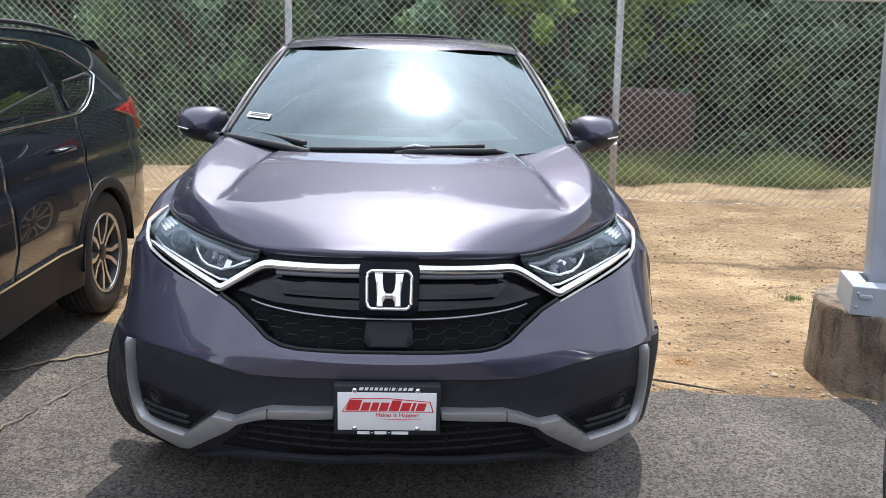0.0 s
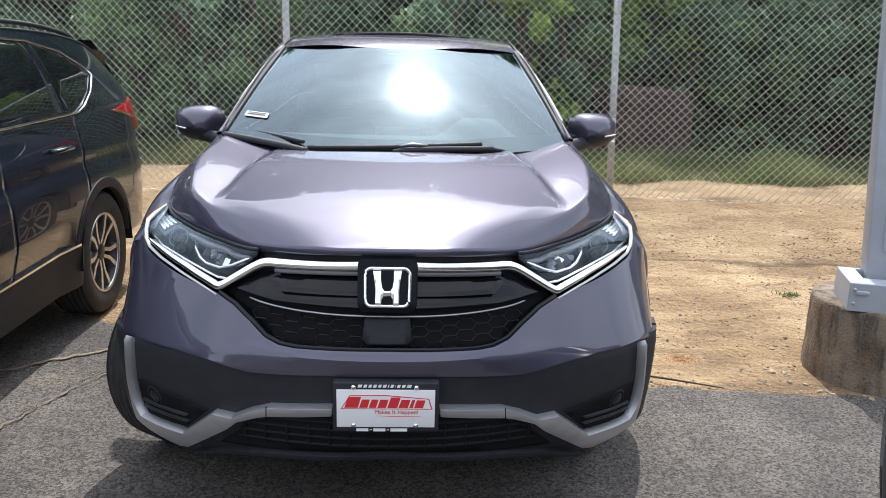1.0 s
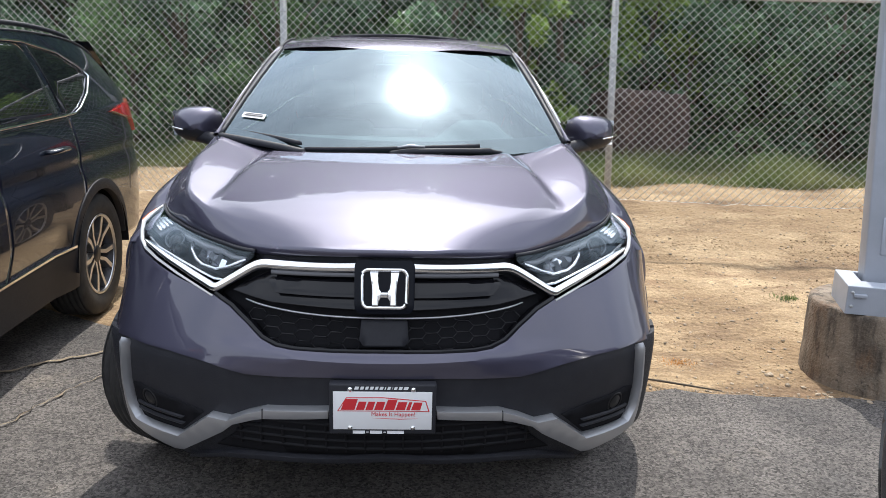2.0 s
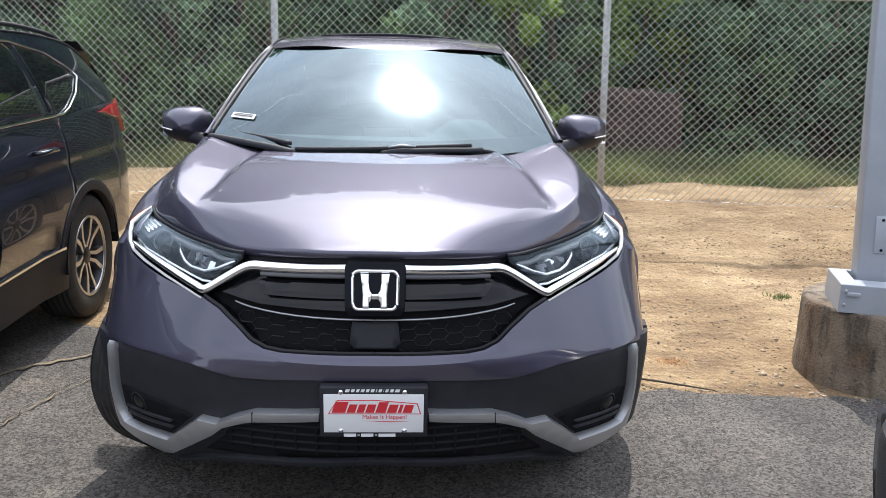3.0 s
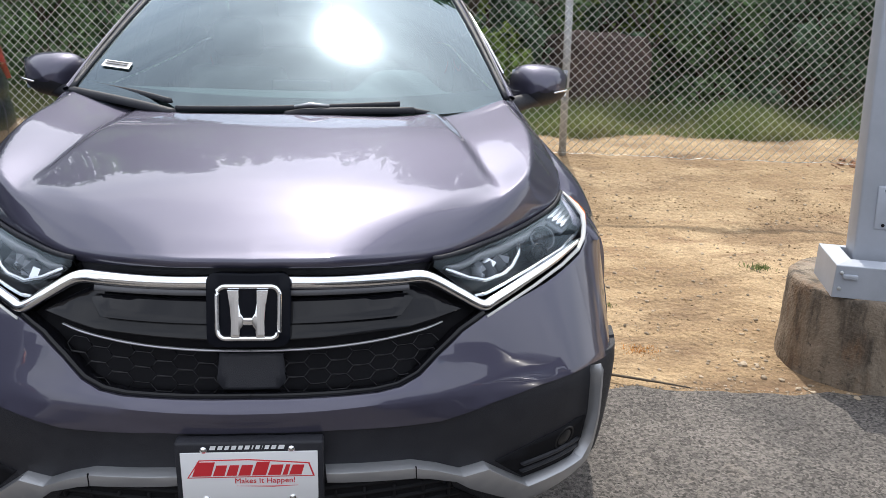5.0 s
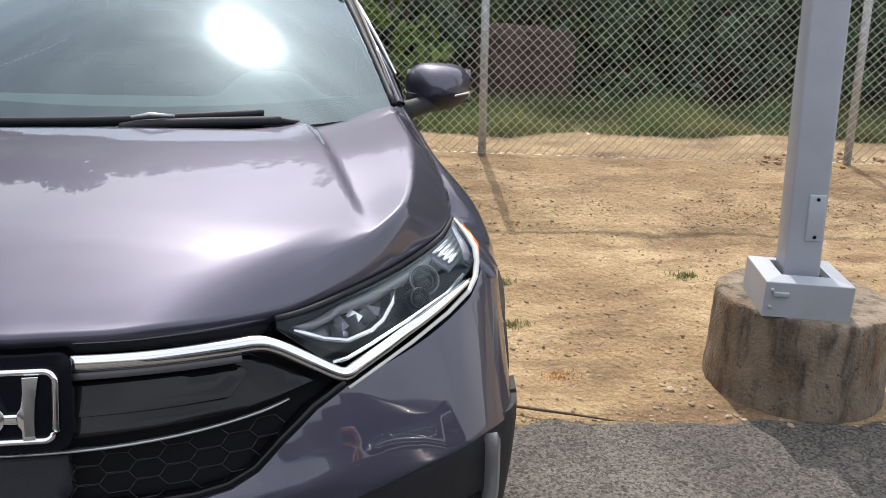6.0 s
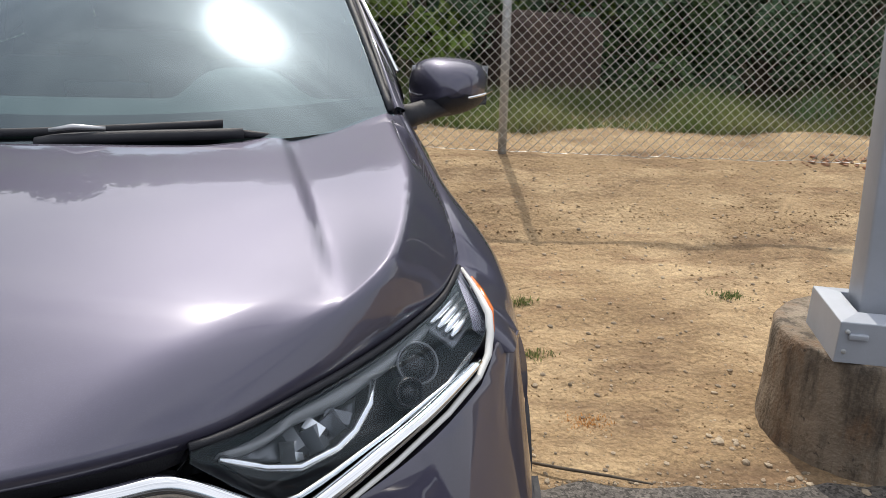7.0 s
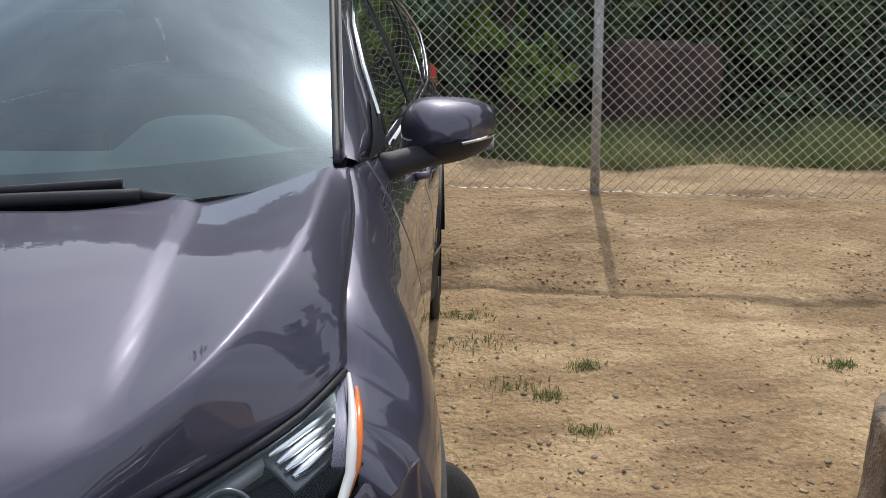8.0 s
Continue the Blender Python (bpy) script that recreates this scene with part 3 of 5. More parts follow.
def car_lamps(car):
    whole = [(0.0, 0.02), (0.25, 0.02), (0.5, 0.02), (0.75, 0.02), (0.985, 0.02), (0.985, 0.98), (0.75, 0.98), (0.5, 0.98), (0.25, 0.98), (0.0, 0.98)]
    for sign in (1, -1):
        fl = sign < 0
        def at(a, b, out):
            p, n = on_lamp(a, b, out)
            if fl:
                p.x, n.x = -p.x, -n.x
            return p, n
        lamp = part("headlight", wrap(whole, -0.075, -0.072, lamp_skin, (0.04, 0.1), None, fl), LAMP_IN, car, "clear-covered headlight with dark housing and chrome details")
        part("lamp_cover", wrap(whole, 0.0, 0.003, lamp_skin, (0.04, 0.1), None, fl), LAMP_GLASS, lamp, "clear plastic cover")
        path = [nose(a, b) for a, b in ((2.72, 0.845), (3.0, 0.860), (3.55, 0.886), (4.2, 0.911), (4.75, 0.929), (5.0, 0.947), (5.14, 0.972), (5.22, 1.0))] + [lamp_skin(1, 0.35), lamp_skin(1, 0.65), lamp_skin(1, 0.93)]
        path = [Vector((-p.x if fl else p.x, p.y - 0.002, p.z)) for p in path]
        part("led_strip", tube(bmesh.new(), path, [0.003, 0.0036, 0.0042, 0.0048, 0.0056, 0.0068, 0.0072, 0.007, 0.006, 0.0045, 0.003], 10), LED, lamp, "white running-light strip")
        mark = [p + Vector((0.006 * sign, 0.018, 0.0)) for p in path[5:10]]
        part("amber_marker", tube(bmesh.new(), mark, [0.003, 0.006, 0.007, 0.006, 0.003], 8), AMBER, lamp, "orange side marker")
        part("lamp_seal", tube(bmesh.new(), [at(a, 0.985, 0.001)[0] for a in np.linspace(0.0, 0.99, 20)], 0.006, 6), PLASTIC, lamp)
        u = [(0.08, 0.70), (0.18, 0.48), (0.28, 0.28), (0.40, 0.22), (0.46, 0.30), (0.52, 0.55), (0.555, 0.78)]
        part("chrome_line", tube(bmesh.new(), [at(a, b, -0.024)[0] for a, b in u], 0.006, 6), REFLECTOR, lamp)
        u = [(0.17, 0.03), (0.25, 0.03), (0.36, 0.03), (0.55, 0.03), (0.75, 0.05), (0.88, 0.08)]
        part("chrome_line", tube(bmesh.new(), [at(a, b, -0.006)[0] for a, b in u], 0.0045, 6), REFLECTOR, lamp)
        for k in range(6):
            p, n = at(0.27 + 0.034 * k, 0.60 + 0.02 * k, -0.05)
            m = Matrix.Translation(p) @ n.to_track_quat("Z", "Y").to_matrix().to_4x4() @ pose(0, 0, 0, 20 * (-1) ** k, 28 * (-1) ** k, 10 * k)
            facet = box(bmesh.new(), (-0.009, -0.014 - 0.004 * (k % 3), -0.004), (0.009, 0.014 + 0.003 * (k % 2), 0.022), m)
            part("reflector_facet", facet, REFLECTOR if k % 3 == 0 else REFLECTOR_DULL, lamp, smooth=False)
        bowl = wrap([(0.14, 0.78), (0.30, 0.88), (0.52, 0.86), (0.48, 0.55), (0.42, 0.34), (0.30, 0.36)], -0.058, 0.004, lamp_skin, (0.04, 0.1), None, fl)
        part("reflector_bowl", bowl, REFLECTOR_DULL, lamp)
        shelf = wrap([(0.08, 0.80), (0.30, 0.93), (0.60, 0.95), (0.80, 0.95), (0.80, 0.86), (0.55, 0.84), (0.46, 0.80), (0.30, 0.84), (0.12, 0.70)], -0.020, 0.02, lamp_skin, (0.04, 0.1), None, fl)
        part("lamp_brow", shelf, BEZEL, lamp, "pale grey inner brow")
        for a, b, r in ((0.71, 0.64, 0.026), (0.655, 0.33, 0.018)):
            p, n = at(a, b, -0.030)
            m = Matrix.Translation(p) @ (n + Vector((0, -0.9, 0))).normalized().to_track_quat("Z", "Y").to_matrix().to_4x4()
            prof = [(r * 1.35, -0.03), (r * 1.35, 0.004), (r * 1.22, 0.010), (r * 1.08, 0.002), (r, -0.010), (r * 0.8, -0.002), (r * 0.45, 0.004), (0.0, 0.006)]
            part("projector", lathe(bmesh.new(), prof, 28, m), LAMP_IN, lamp)
            if r > 0.02:
                part("projector_ring", lathe(bmesh.new(), [(r * 1.32, 0.002), (r * 1.38, 0.008), (r * 1.28, 0.012), (r * 1.2, 0.006)], 28, m), REFLECTOR_DULL, lamp)
        for k in range(4):
            row = [(0.81 + 0.014 * k, 0.90 - 0.125 * k), (0.85 + 0.010 * k, 0.89 - 0.125 * k), (0.91, 0.86 - 0.12 * k), (0.955, 0.80 - 0.115 * k)]
            part("chrome_rib", tube(bmesh.new(), [at(a, b, -0.016)[0] for a, b in row], [0.004, 0.0065, 0.0065, 0.005], 8), REFLECTOR, lamp)
        block = wrap([(0.80, 0.96), (0.97, 0.90), (0.965, 0.36), (0.86, 0.38)], -0.024, 0.01, lamp_skin, (0.04, 0.1), None, fl)
        part("rib_backing", block, REFLECTOR_DULL, lamp)


def car_body(car):
    bm = grid(bmesh.new(), 160, 72, lambda a, b: hood_point(2 * a - 1, b))
    rim = [e for e in bm.edges if len(e.link_faces) == 1]
    r = bmesh.ops.extrude_edge_only(bm, edges=rim)
    for v in r["geom"]:
        if isinstance(v, bmesh.types.BMVert):
            v.co += Vector((-0.006 * (1 if v.co.x > 0 else -1) * min(1, abs(v.co.x) * 3), 0.012 if v.co.y < 0.8 else -0.004, -0.022))
    part("hood", bm, PAINT, car, "long creased hood")

    def panel(name, y0, y1, z0, material=PAINT, label=""):
        for sign in (1, -1):
            bm = bmesh.new()
            ny, nz = max(2, round((y1 - y0) / 0.02)), 44
            def f(a, b):
                y = y0 + (y1 - y0) * a
                top = interp(TOP_Z, y) - 0.002
                lo = z0 if y > 0.676 else 0.926
                p = side(y, lo + (top - lo) * b)
                return Vector((p.x * sign, p.y, p.z))
            grid(bm, ny, nz, f)
            gone = []
            for fc in bm.faces:
                c = fc.calc_center_median()
                for yc in (0.95, 3.61):
                    if math.hypot(c.y - yc, c.z - 0.37) < 0.415:
                        gone.append(fc)
            bmesh.ops.delete(bm, geom=list(set(gone)), context="FACES")
            rim = [e for e in bm.edges if len(e.link_faces) == 1]
            r = bmesh.ops.extrude_edge_only(bm, edges=rim)
            for v in r["geom"]:
                if isinstance(v, bmesh.types.BMVert):
                    v.co.x -= 0.025 * sign
            part(name, bm, material, car, label)
    panel("fender", 0.592, 1.45, 0.40)
    panel("front_door", 1.456, 2.50, 0.40)
    panel("rear_door", 2.506, 3.40, 0.40)
    panel("quarter_panel", 3.406, 4.56, 0.40)

    # black sill and arch cladding
    both("sill_cladding", [(1.30, 0.27), (3.26, 0.27), (3.24, 0.50), (1.34, 0.47)], 0.014, 0.05, side, PLASTIC, car, cut=(0.1, 0.04), rim=0.006)
    both("sill_strip", [(1.42, 0.478), (3.2, 0.508), (3.2, 0.522), (1.42, 0.490)], 0.018, 0.02, side, CHROME, car, cut=(0.1, 0.04))
    for yc in (0.95, 3.61):
        a0, a1 = (8, 172)
        arc = [(yc + 0.395 * math.cos(radians(a)), 0.37 + 0.395 * math.sin(radians(a))) for a in range(a0, a1 + 1, 6)] + [(yc + 0.455 * math.cos(radians(a)), 0.37 + 0.455 * math.sin(radians(a))) for a in range(a1, a0 - 1, -6)]
        if yc < 2:
            arc = [(max(a, 0.60), b) for a, b in arc]
        both("arch_cladding", arc, 0.007, 0.04, side, PLASTIC, car, "black wheel arch cladding", cut=(0.1, 0.05), rim=0.005)
        for sign in (1, -1):
            well = bmesh.new()
            grid(well, 20, 1, lambda a, b: Vector((sign * (0.45 + 0.46 * b), yc + 0.41 * math.cos(math.pi * a), 0.36 + 0.42 * math.sin(math.pi * a))))
            part("wheel_well", well, RECESS, car)
    # cabin sides
    for sign in (1, -1):
        bm = bmesh.new()
        def f(a, b):
            y = 1.34 + 3.18 * a
            z0, z1 = interp(TOP_Z, y), interp(RAIL_Z, y)
            p = cabin_side(y, z0 + (z1 - z0) * b)
            return Vector((p.x * sign, p.y, p.z))
        grid(bm, 90, 10, f)
        part("cabin_side", bm, PAINT, car)
        # pillar beside the windshield
        bm = bmesh.new()
        def g(a, b):
            y = 1.33 + 0.92 * a
            ex, ey, ez = screen(sign, a)
            q = Vector((interp(RAIL_X, y) * sign, y, interp(RAIL_Z, y)))
            p = Vector((ex, ey, ez))
            return p.lerp(q, b) + Vector((0.012 * sign, -0.004, 0.012)) * math.sin(math.pi * b)
        grid(bm, 30, 6, g)
        part("pillar", bm, PAINT, car)
        part("pillar_seal", tube(bmesh.new(), [screen(sign * 0.995, k / 20) + Vector((0, -0.002, 0.003)) for k in range(21)], 0.009, 6), PLASTIC, car)
        part("gutter", tube(bmesh.new(), [Vector((interp(RAIL_X, y) * sign, y, interp(RAIL_Z, y) + 0.004)) for y in np.linspace(1.36, 4.2, 48)], 0.006, 6), PLASTIC, car)
        rail = tube(bmesh.new(), [Vector((sign * (interp(RAIL_X, y) - 0.03), y, interp(RAIL_Z, y) + 0.030 + 0.012 * math.sin(math.pi * (y - 2.45) / 1.5))) for y in np.linspace(2.45, 3.95, 20)], [0.006] + [0.013] * 18 + [0.006], 8)
        part("roof_rail", rail, PLASTIC, car)
    both("front_window", [(1.74, 1.222), (2.46, 1.215), (2.46, 1.575), (2.28, 1.545), (2.05, 1.475), (1.86, 1.375), (1.74, 1.27)], 0.006, 0.012, cabin_side, DARK_GLASS, car, "dark tinted side window", cut=(0.1, 0.05))
    both("rear_window", [(2.52, 1.215), (3.28, 1.228), (3.18, 1.59), (2.9, 1.595), (2.52, 1.58)], 0.006, 0.012, cabin_side, DARK_GLASS, car, "dark tinted side window", cut=(0.1, 0.05))
    both("quarter_window", [(3.34, 1.232), (3.46, 1.235), (3.56, 1.262), (3.70, 1.33), (3.81, 1.405), (3.74, 1.45), (3.55, 1.53), (3.25, 1.588)], 0.006, 0.012, cabin_side, DARK_GLASS, car, "dark tinted quarter window", cut=(0.1, 0.05))
    top = [(1.70, 1.285), (1.84, 1.395), (2.04, 1.495), (2.28, 1.563), (2.55, 1.597), (2.9, 1.612), (3.2, 1.605), (3.55, 1.548), (3.75, 1.466), (3.83, 1.412), (3.72, 1.318), (3.57, 1.245), (3.47, 1.218), (3.3, 1.213), (2.5, 1.198), (1.72, 1.206)]
    for sign in (1, -1):
        pts = [cabin_side(y, z) + Vector((0.012, 0, 0)) for y, z in top]
        part("window_trim", tube(bmesh.new(), [Vector((p.x * sign, p.y, p.z)) for p in pts], 0.007, 6), CHROME, car, "chrome strip round the side windows")
        p0 = side(3.05, 1.06)
        for y in (2.2, 3.12):
            q = [side(y + d, 1.05) + Vector((o, 0, 0)) for d, o in ((-0.11, 0.0), (-0.09, 0.035), (0.09, 0.035), (0.11, 0.0))]
            part("door_handle", tube(bmesh.new(), [Vector((p.x * sign, p.y, p.z)) for p in q], 0.012, 8), PAINT, car)
    # roof, tailgate, glass
    ROOF_MID = [(1.97, 1.602), (2.05, 1.630), (2.15, 1.649), (2.3, 1.664), (2.5, 1.676), (2.8, 1.695), (3.3, 1.70), (3.9, 1.665), (4.2, 1.615)]
    def roof(a, b):
        u = 2 * a - 1
        y0 = 1.98 + 0.25 * u * u
        y = y0 + (4.2 - y0) * b
        zc, zr = interp(ROOF_MID, y), interp(RAIL_Z, y)
        return Vector((u * interp(RAIL_X, y), y, zc - (zc - zr) * abs(u) ** 3))
    part("roof", grid(bmesh.new(), 40, 30, roof), PAINT, car)
    part("sunroof", grid(bmesh.new(), 16, 12, lambda a, b: Vector((0.80 * (a - 0.5), 2.62 + 0.75 * b, 0.008)) + Vector((0, 0, interp(ROOF_MID, 2.62 + 0.75 * b) - 0.05 * abs(1.28 * (a - 0.5)) ** 3))), DARK_GLASS, car, "black sunroof panel")
    part("sunroof_deflector", tube(bmesh.new(), [Vector((x, 2.56 + 0.10 * (x / 0.4) ** 2, interp(ROOF_MID, 2.56) + 0.012 - 0.02 * (x / 0.4) ** 2)) for x in np.linspace(-0.4, 0.4, 17)], 0.009, 6), PLASTIC, car)
    TAIL = [(0.0, 4.2, 1.615, 0.675), (0.2, 4.42, 1.42, 0.70), (0.4, 4.555, 1.23, 0.74), (0.55, 4.62, 1.05, 0.82), (0.75, 4.60, 0.80, 0.86), (0.9, 4.62, 0.6, 0.86), (1.0, 4.56, 0.42, 0.84)]
    def tail(a, b):
        u = 2 * a - 1
        y, z, w = (interp([(r[0], r[k]) for r in TAIL], b) for k in (1, 2, 3))
        if z < 1.24:
            w = side(4.545, z).x + 0.002
        return Vector((u * w, y + (min(y, 4.545) - y) * abs(u) ** 4, z))
    part("tailgate", grid(bmesh.new(), 24, 30, tail), PAINT, car)
    both("tail_lamp", [(3.99, 1.192), (4.2, 1.222), (4.48, 1.245), (4.575, 1.21), (4.575, 1.02), (4.46, 1.03), (4.37, 1.12)], 0.022, 0.03, side, RED_LENS, car, "red tail lamp", cut=(0.06, 0.03), rim=0.006)
    part("windshield", grid(bmesh.new(), 36, 20, lambda a, b: screen(2 * a - 1, 1.05 * b - 0.05)), WINDSHIELD, car, "laminated windshield")
    def band(lo, hi, side_band):
        bm = bmesh.new()
        n = Vector((0, 0.003, -0.006))
        grid(bm, 36, 3, lambda a, b: screen(2 * a - 1, lo + (hi - lo) * b) + n)
        return bm
    part("windshield_frit", band(-0.05, 0.085, False), RECESS, car)
    part("windshield_frit", band(0.965, 1.0, False), RECESS, car)


def screen(u, v):
    """The windshield: u from side to side, v from the cowl to the roof."""
    q = u * u
    lo = Vector((0.748 * u, 1.10 + 0.215 * q, 1.205 + 0.029 * q))
    hi = Vector((0.614 * u, 1.98 + 0.25 * q, 1.612 - 0.010 * q))
    swell = 0.012 * math.sin(math.pi * v)
    return lo.lerp(hi, v) + Vector((0, -0.42, 0.9)) * swell


def car_cowl(car):
    bm = grid(bmesh.new(), 30, 6, lambda a, b: Vector((0.76 * (2 * a - 1), (interp(HOOD_BACK, abs(0.76 * (2 * a - 1))) - 0.05) * (1 - b) + (1.21 + 0.13 * (2 * a - 1) ** 2) * b, 1.150 + 0.038 * (2 * a - 1) ** 2 * 0.8 + 0.066 * b ** 3)))
    part("cowl", bm, RECESS, car, "black plastic cowl below the windshield")
    part("wiper_arm", ribbon_bar([(-0.01, 1.09, 1.196), (0.06, 1.075, 1.207), (0.20, 1.085, 1.212), (0.405, 1.125, 1.212)], 0.013, 0.011), PLASTIC, car, "black wiper arm")
    part("wiper_tip", tube(bmesh.new(), [(0.40, 1.125, 1.210), (0.45, 1.155, 1.202), (0.50, 1.185, 1.192)], [0.010, 0.006, 0.003], 8), PLASTIC, car)
    part("wiper_blade", ribbon_bar([(-0.36, 1.115, 1.205), (-0.1, 1.10, 1.212), (0.12, 1.115, 1.220), (0.36, 1.155, 1.228)], 0.008, 0.008), PLASTIC, car)
    part("wiper_joint", tube(bmesh.new(), [(0.02, 1.08, 1.222), (0.07, 1.07, 1.232), (0.13, 1.085, 1.226)], [0.004, 0.006, 0.004], 8), SILVER, car)
    part("wiper_arm", ribbon_bar([(-0.74, 1.31, 1.232), (-0.60, 1.22, 1.222), (-0.46, 1.13, 1.210), (-0.36, 1.08, 1.196)], 0.016, 0.012), PLASTIC, car, "black wiper arm")
    part("wiper_blade", ribbon_bar([(-0.70, 1.36, 1.252), (-0.5, 1.24, 1.236), (-0.38, 1.14, 1.225)], 0.008, 0.008), PLASTIC, car)


def ribbon_bar(pts, half, tall):
    """A flat bar with rounded top along points."""
    bm = bmesh.new()
    pts = [Vector(p) for p in pts]
    t = list(range(len(pts)))
    fine = [Vector([interp([(k, p[c]) for k, p in zip(t, pts)], i / 6) for c in range(3)]) for i in range((len(pts) - 1) * 6 + 1)]
    rings = []
    for i, p in enumerate(fine):
        d = (fine[min(i + 1, len(fine) - 1)] - fine[max(i - 1, 0)]).normalized()
        w = Vector((0, 0, 1)).cross(d).normalized()
        rings.append([bm.verts.new(p + w * half * c + Vector((0, 0, tall * k))) for c, k in ((-1, -1), (-1, 0.2), (-0.6, 0.9), (0.6, 0.9), (1, 0.2), (1, -1))])
    for a, b in zip(rings, rings[1:]):
        for k in range(6):
            bm.faces.new((a[k], a[(k + 1) % 6], b[(k + 1) % 6], b[k]))
    bm.faces.new(rings[0]), bm.faces.new(rings[-1][::-1])
    return bm


def car_mirror(car, sign):
    """A door mirror: shell, lower cap, foot."""
    def shell(a, b):
        t, h = 2 * math.pi * a, b
        # cross-section from the tip of the front (b=0) to the glass plane (b=1)
        rad = math.sin(math.pi / 2 * min(1.0, h ** 0.55))
        ex, ez = 0.126 * rad, 0.084 * rad
        c, s = math.cos(t), math.sin(t)
        x = ex * math.copysign(abs(c) ** 0.72, c)
        z = ez * math.copysign(abs(s) ** 0.72, s)
        x2 = x + 0.0
        z2 = z * (1.0 - 0.16 * (x / 0.128)) + 0.006 * (x / 0.128)
        y = 1.665 + 0.125 * h + 0.045 * (x / 0.128) ** 2 + 0.03 * (x / 0.128)
        return Vector((sign * (0.966 + x2), y, 1.236 + z2))
    m = part("door_mirror", grid(bmesh.new(), 72, 20, shell), PAINT, car, "grey door mirror with black foot")
    part("mirror_glass", grid(bmesh.new(), 8, 4, lambda a, b: Vector((sign * (0.966 + 0.24 * (a - 0.5)), 1.80 + 0.03 * (a - 0.3), 1.236 + 0.12 * (b - 0.5)))), CHROME, m)
    part("mirror_line", tube(bmesh.new(), [(sign * 1.0, 1.668, 1.218), (sign * 1.05, 1.70, 1.224), (sign * 1.086, 1.745, 1.232)], 0.004, 6), CHROME, m, "slim turn-signal strip")
    def under(a, b):
        p = shell(0.56 + 0.38 * a, 0.03 + 0.95 * b)
        mid_x = sign * 0.966
        return Vector((mid_x + (p.x - mid_x) * 1.012, p.y - 0.003, 1.236 + (p.z - 1.236) * 1.025))
    part("lower_cap", grid(bmesh.new(), 36, 16, under), PLASTIC, m, "black lower mirror cap")
    foot = tube(bmesh.new(), [(sign * 0.785, 1.60, 1.165), (sign * 0.83, 1.64, 1.170), (sign * 0.88, 1.685, 1.178), (sign * 0.96, 1.73, 1.190)], [0.040, 0.034, 0.032, 0.028], 12)
    part("mirror_foot", foot, PLASTIC, m)
    tri = bmesh.new()
    grid(tri, 8, 6, lambda a, b: Vector((sign * 1, 1, 1)) * 0 + (lambda p: Vector((p.x * sign, p.y, p.z)))(cabin_side(1.47 + 0.26 * a, 1.213 + (0.012 + 0.10 * a) * b) + Vector((0.006, 0, 0))))
    part("mirror_sail", tri, PLASTIC, m)


def wheel(car, x, y, turn, sign):
    """Tyre and rim; the axle lies along x."""
    m = pose(x, y, 0.37, 0, 0, turn) @ pose(0, 0, 0, 0, 90 * sign, 0)
    tyre = [(0.235, -0.10), (0.26, -0.112), (0.31, -0.118), (0.345, -0.112), (0.362, -0.098), (0.370, -0.07)]
    for k in range(-2, 3):
        c = k * 0.034
        tyre += [(0.370, c - 0.012), (0.370, c + 0.009), (0.361, c + 0.011), (0.361, c + 0.020)]
    tyre += [(0.370, 0.082), (0.362, 0.098), (0.345, 0.112), (0.31, 0.118), (0.26, 0.112), (0.235, 0.10), (0.225, 0.06), (0.22, -0.06), (0.235, -0.10)]
    w = root("wheel")
    w.parent = car
    w.matrix_basis = m
    part("tyre", lathe(bmesh.new(), tyre, 56), RUBBER, w)
    part("rim", lathe(bmesh.new(), [(0.236, 0.098), (0.243, 0.104), (0.236, 0.108), (0.226, 0.096), (0.215, 0.05), (0.20, -0.06), (0.05, -0.05), (0.0, -0.05)], 48), ALLOY_DARK, w)
    part("rim_edge", lathe(bmesh.new(), [(0.244, 0.100), (0.242, 0.109), (0.228, 0.106), (0.226, 0.098)], 48), ALLOY, w)
    for k in range(5):
        for d in (-1, 1):
            a = 2 * math.pi * k / 5
            bm = bmesh.new()
            r = pose(0, 0, 0, 0, 0, math.degrees(a))
            pts = [(0.035, 0.010 * d), (0.035, 0.030 * d), (0.12, 0.036 * d), (0.232, 0.085 * d), (0.236, 0.055 * d), (0.13, 0.014 * d)]
            lo = [bm.verts.new(r @ Vector((px, py, 0.045))) for px, py in pts]
            hi = [bm.verts.new(r @ Vector((px, py, 0.076 + 0.10 * px))) for px, py in pts]
            bm.faces.new(hi), bm.faces.new(lo[::-1])
            for i in range(6):
                bm.faces.new((lo[i], lo[(i + 1) % 6], hi[(i + 1) % 6], hi[i]))
            part("spoke", bm, ALLOY, w, smooth=False)
    part("hub_cap", lathe(bmesh.new(), [(0.055, 0.05), (0.055, 0.078), (0.045, 0.086), (0.0, 0.088)], 24), ALLOY_DARK, w)


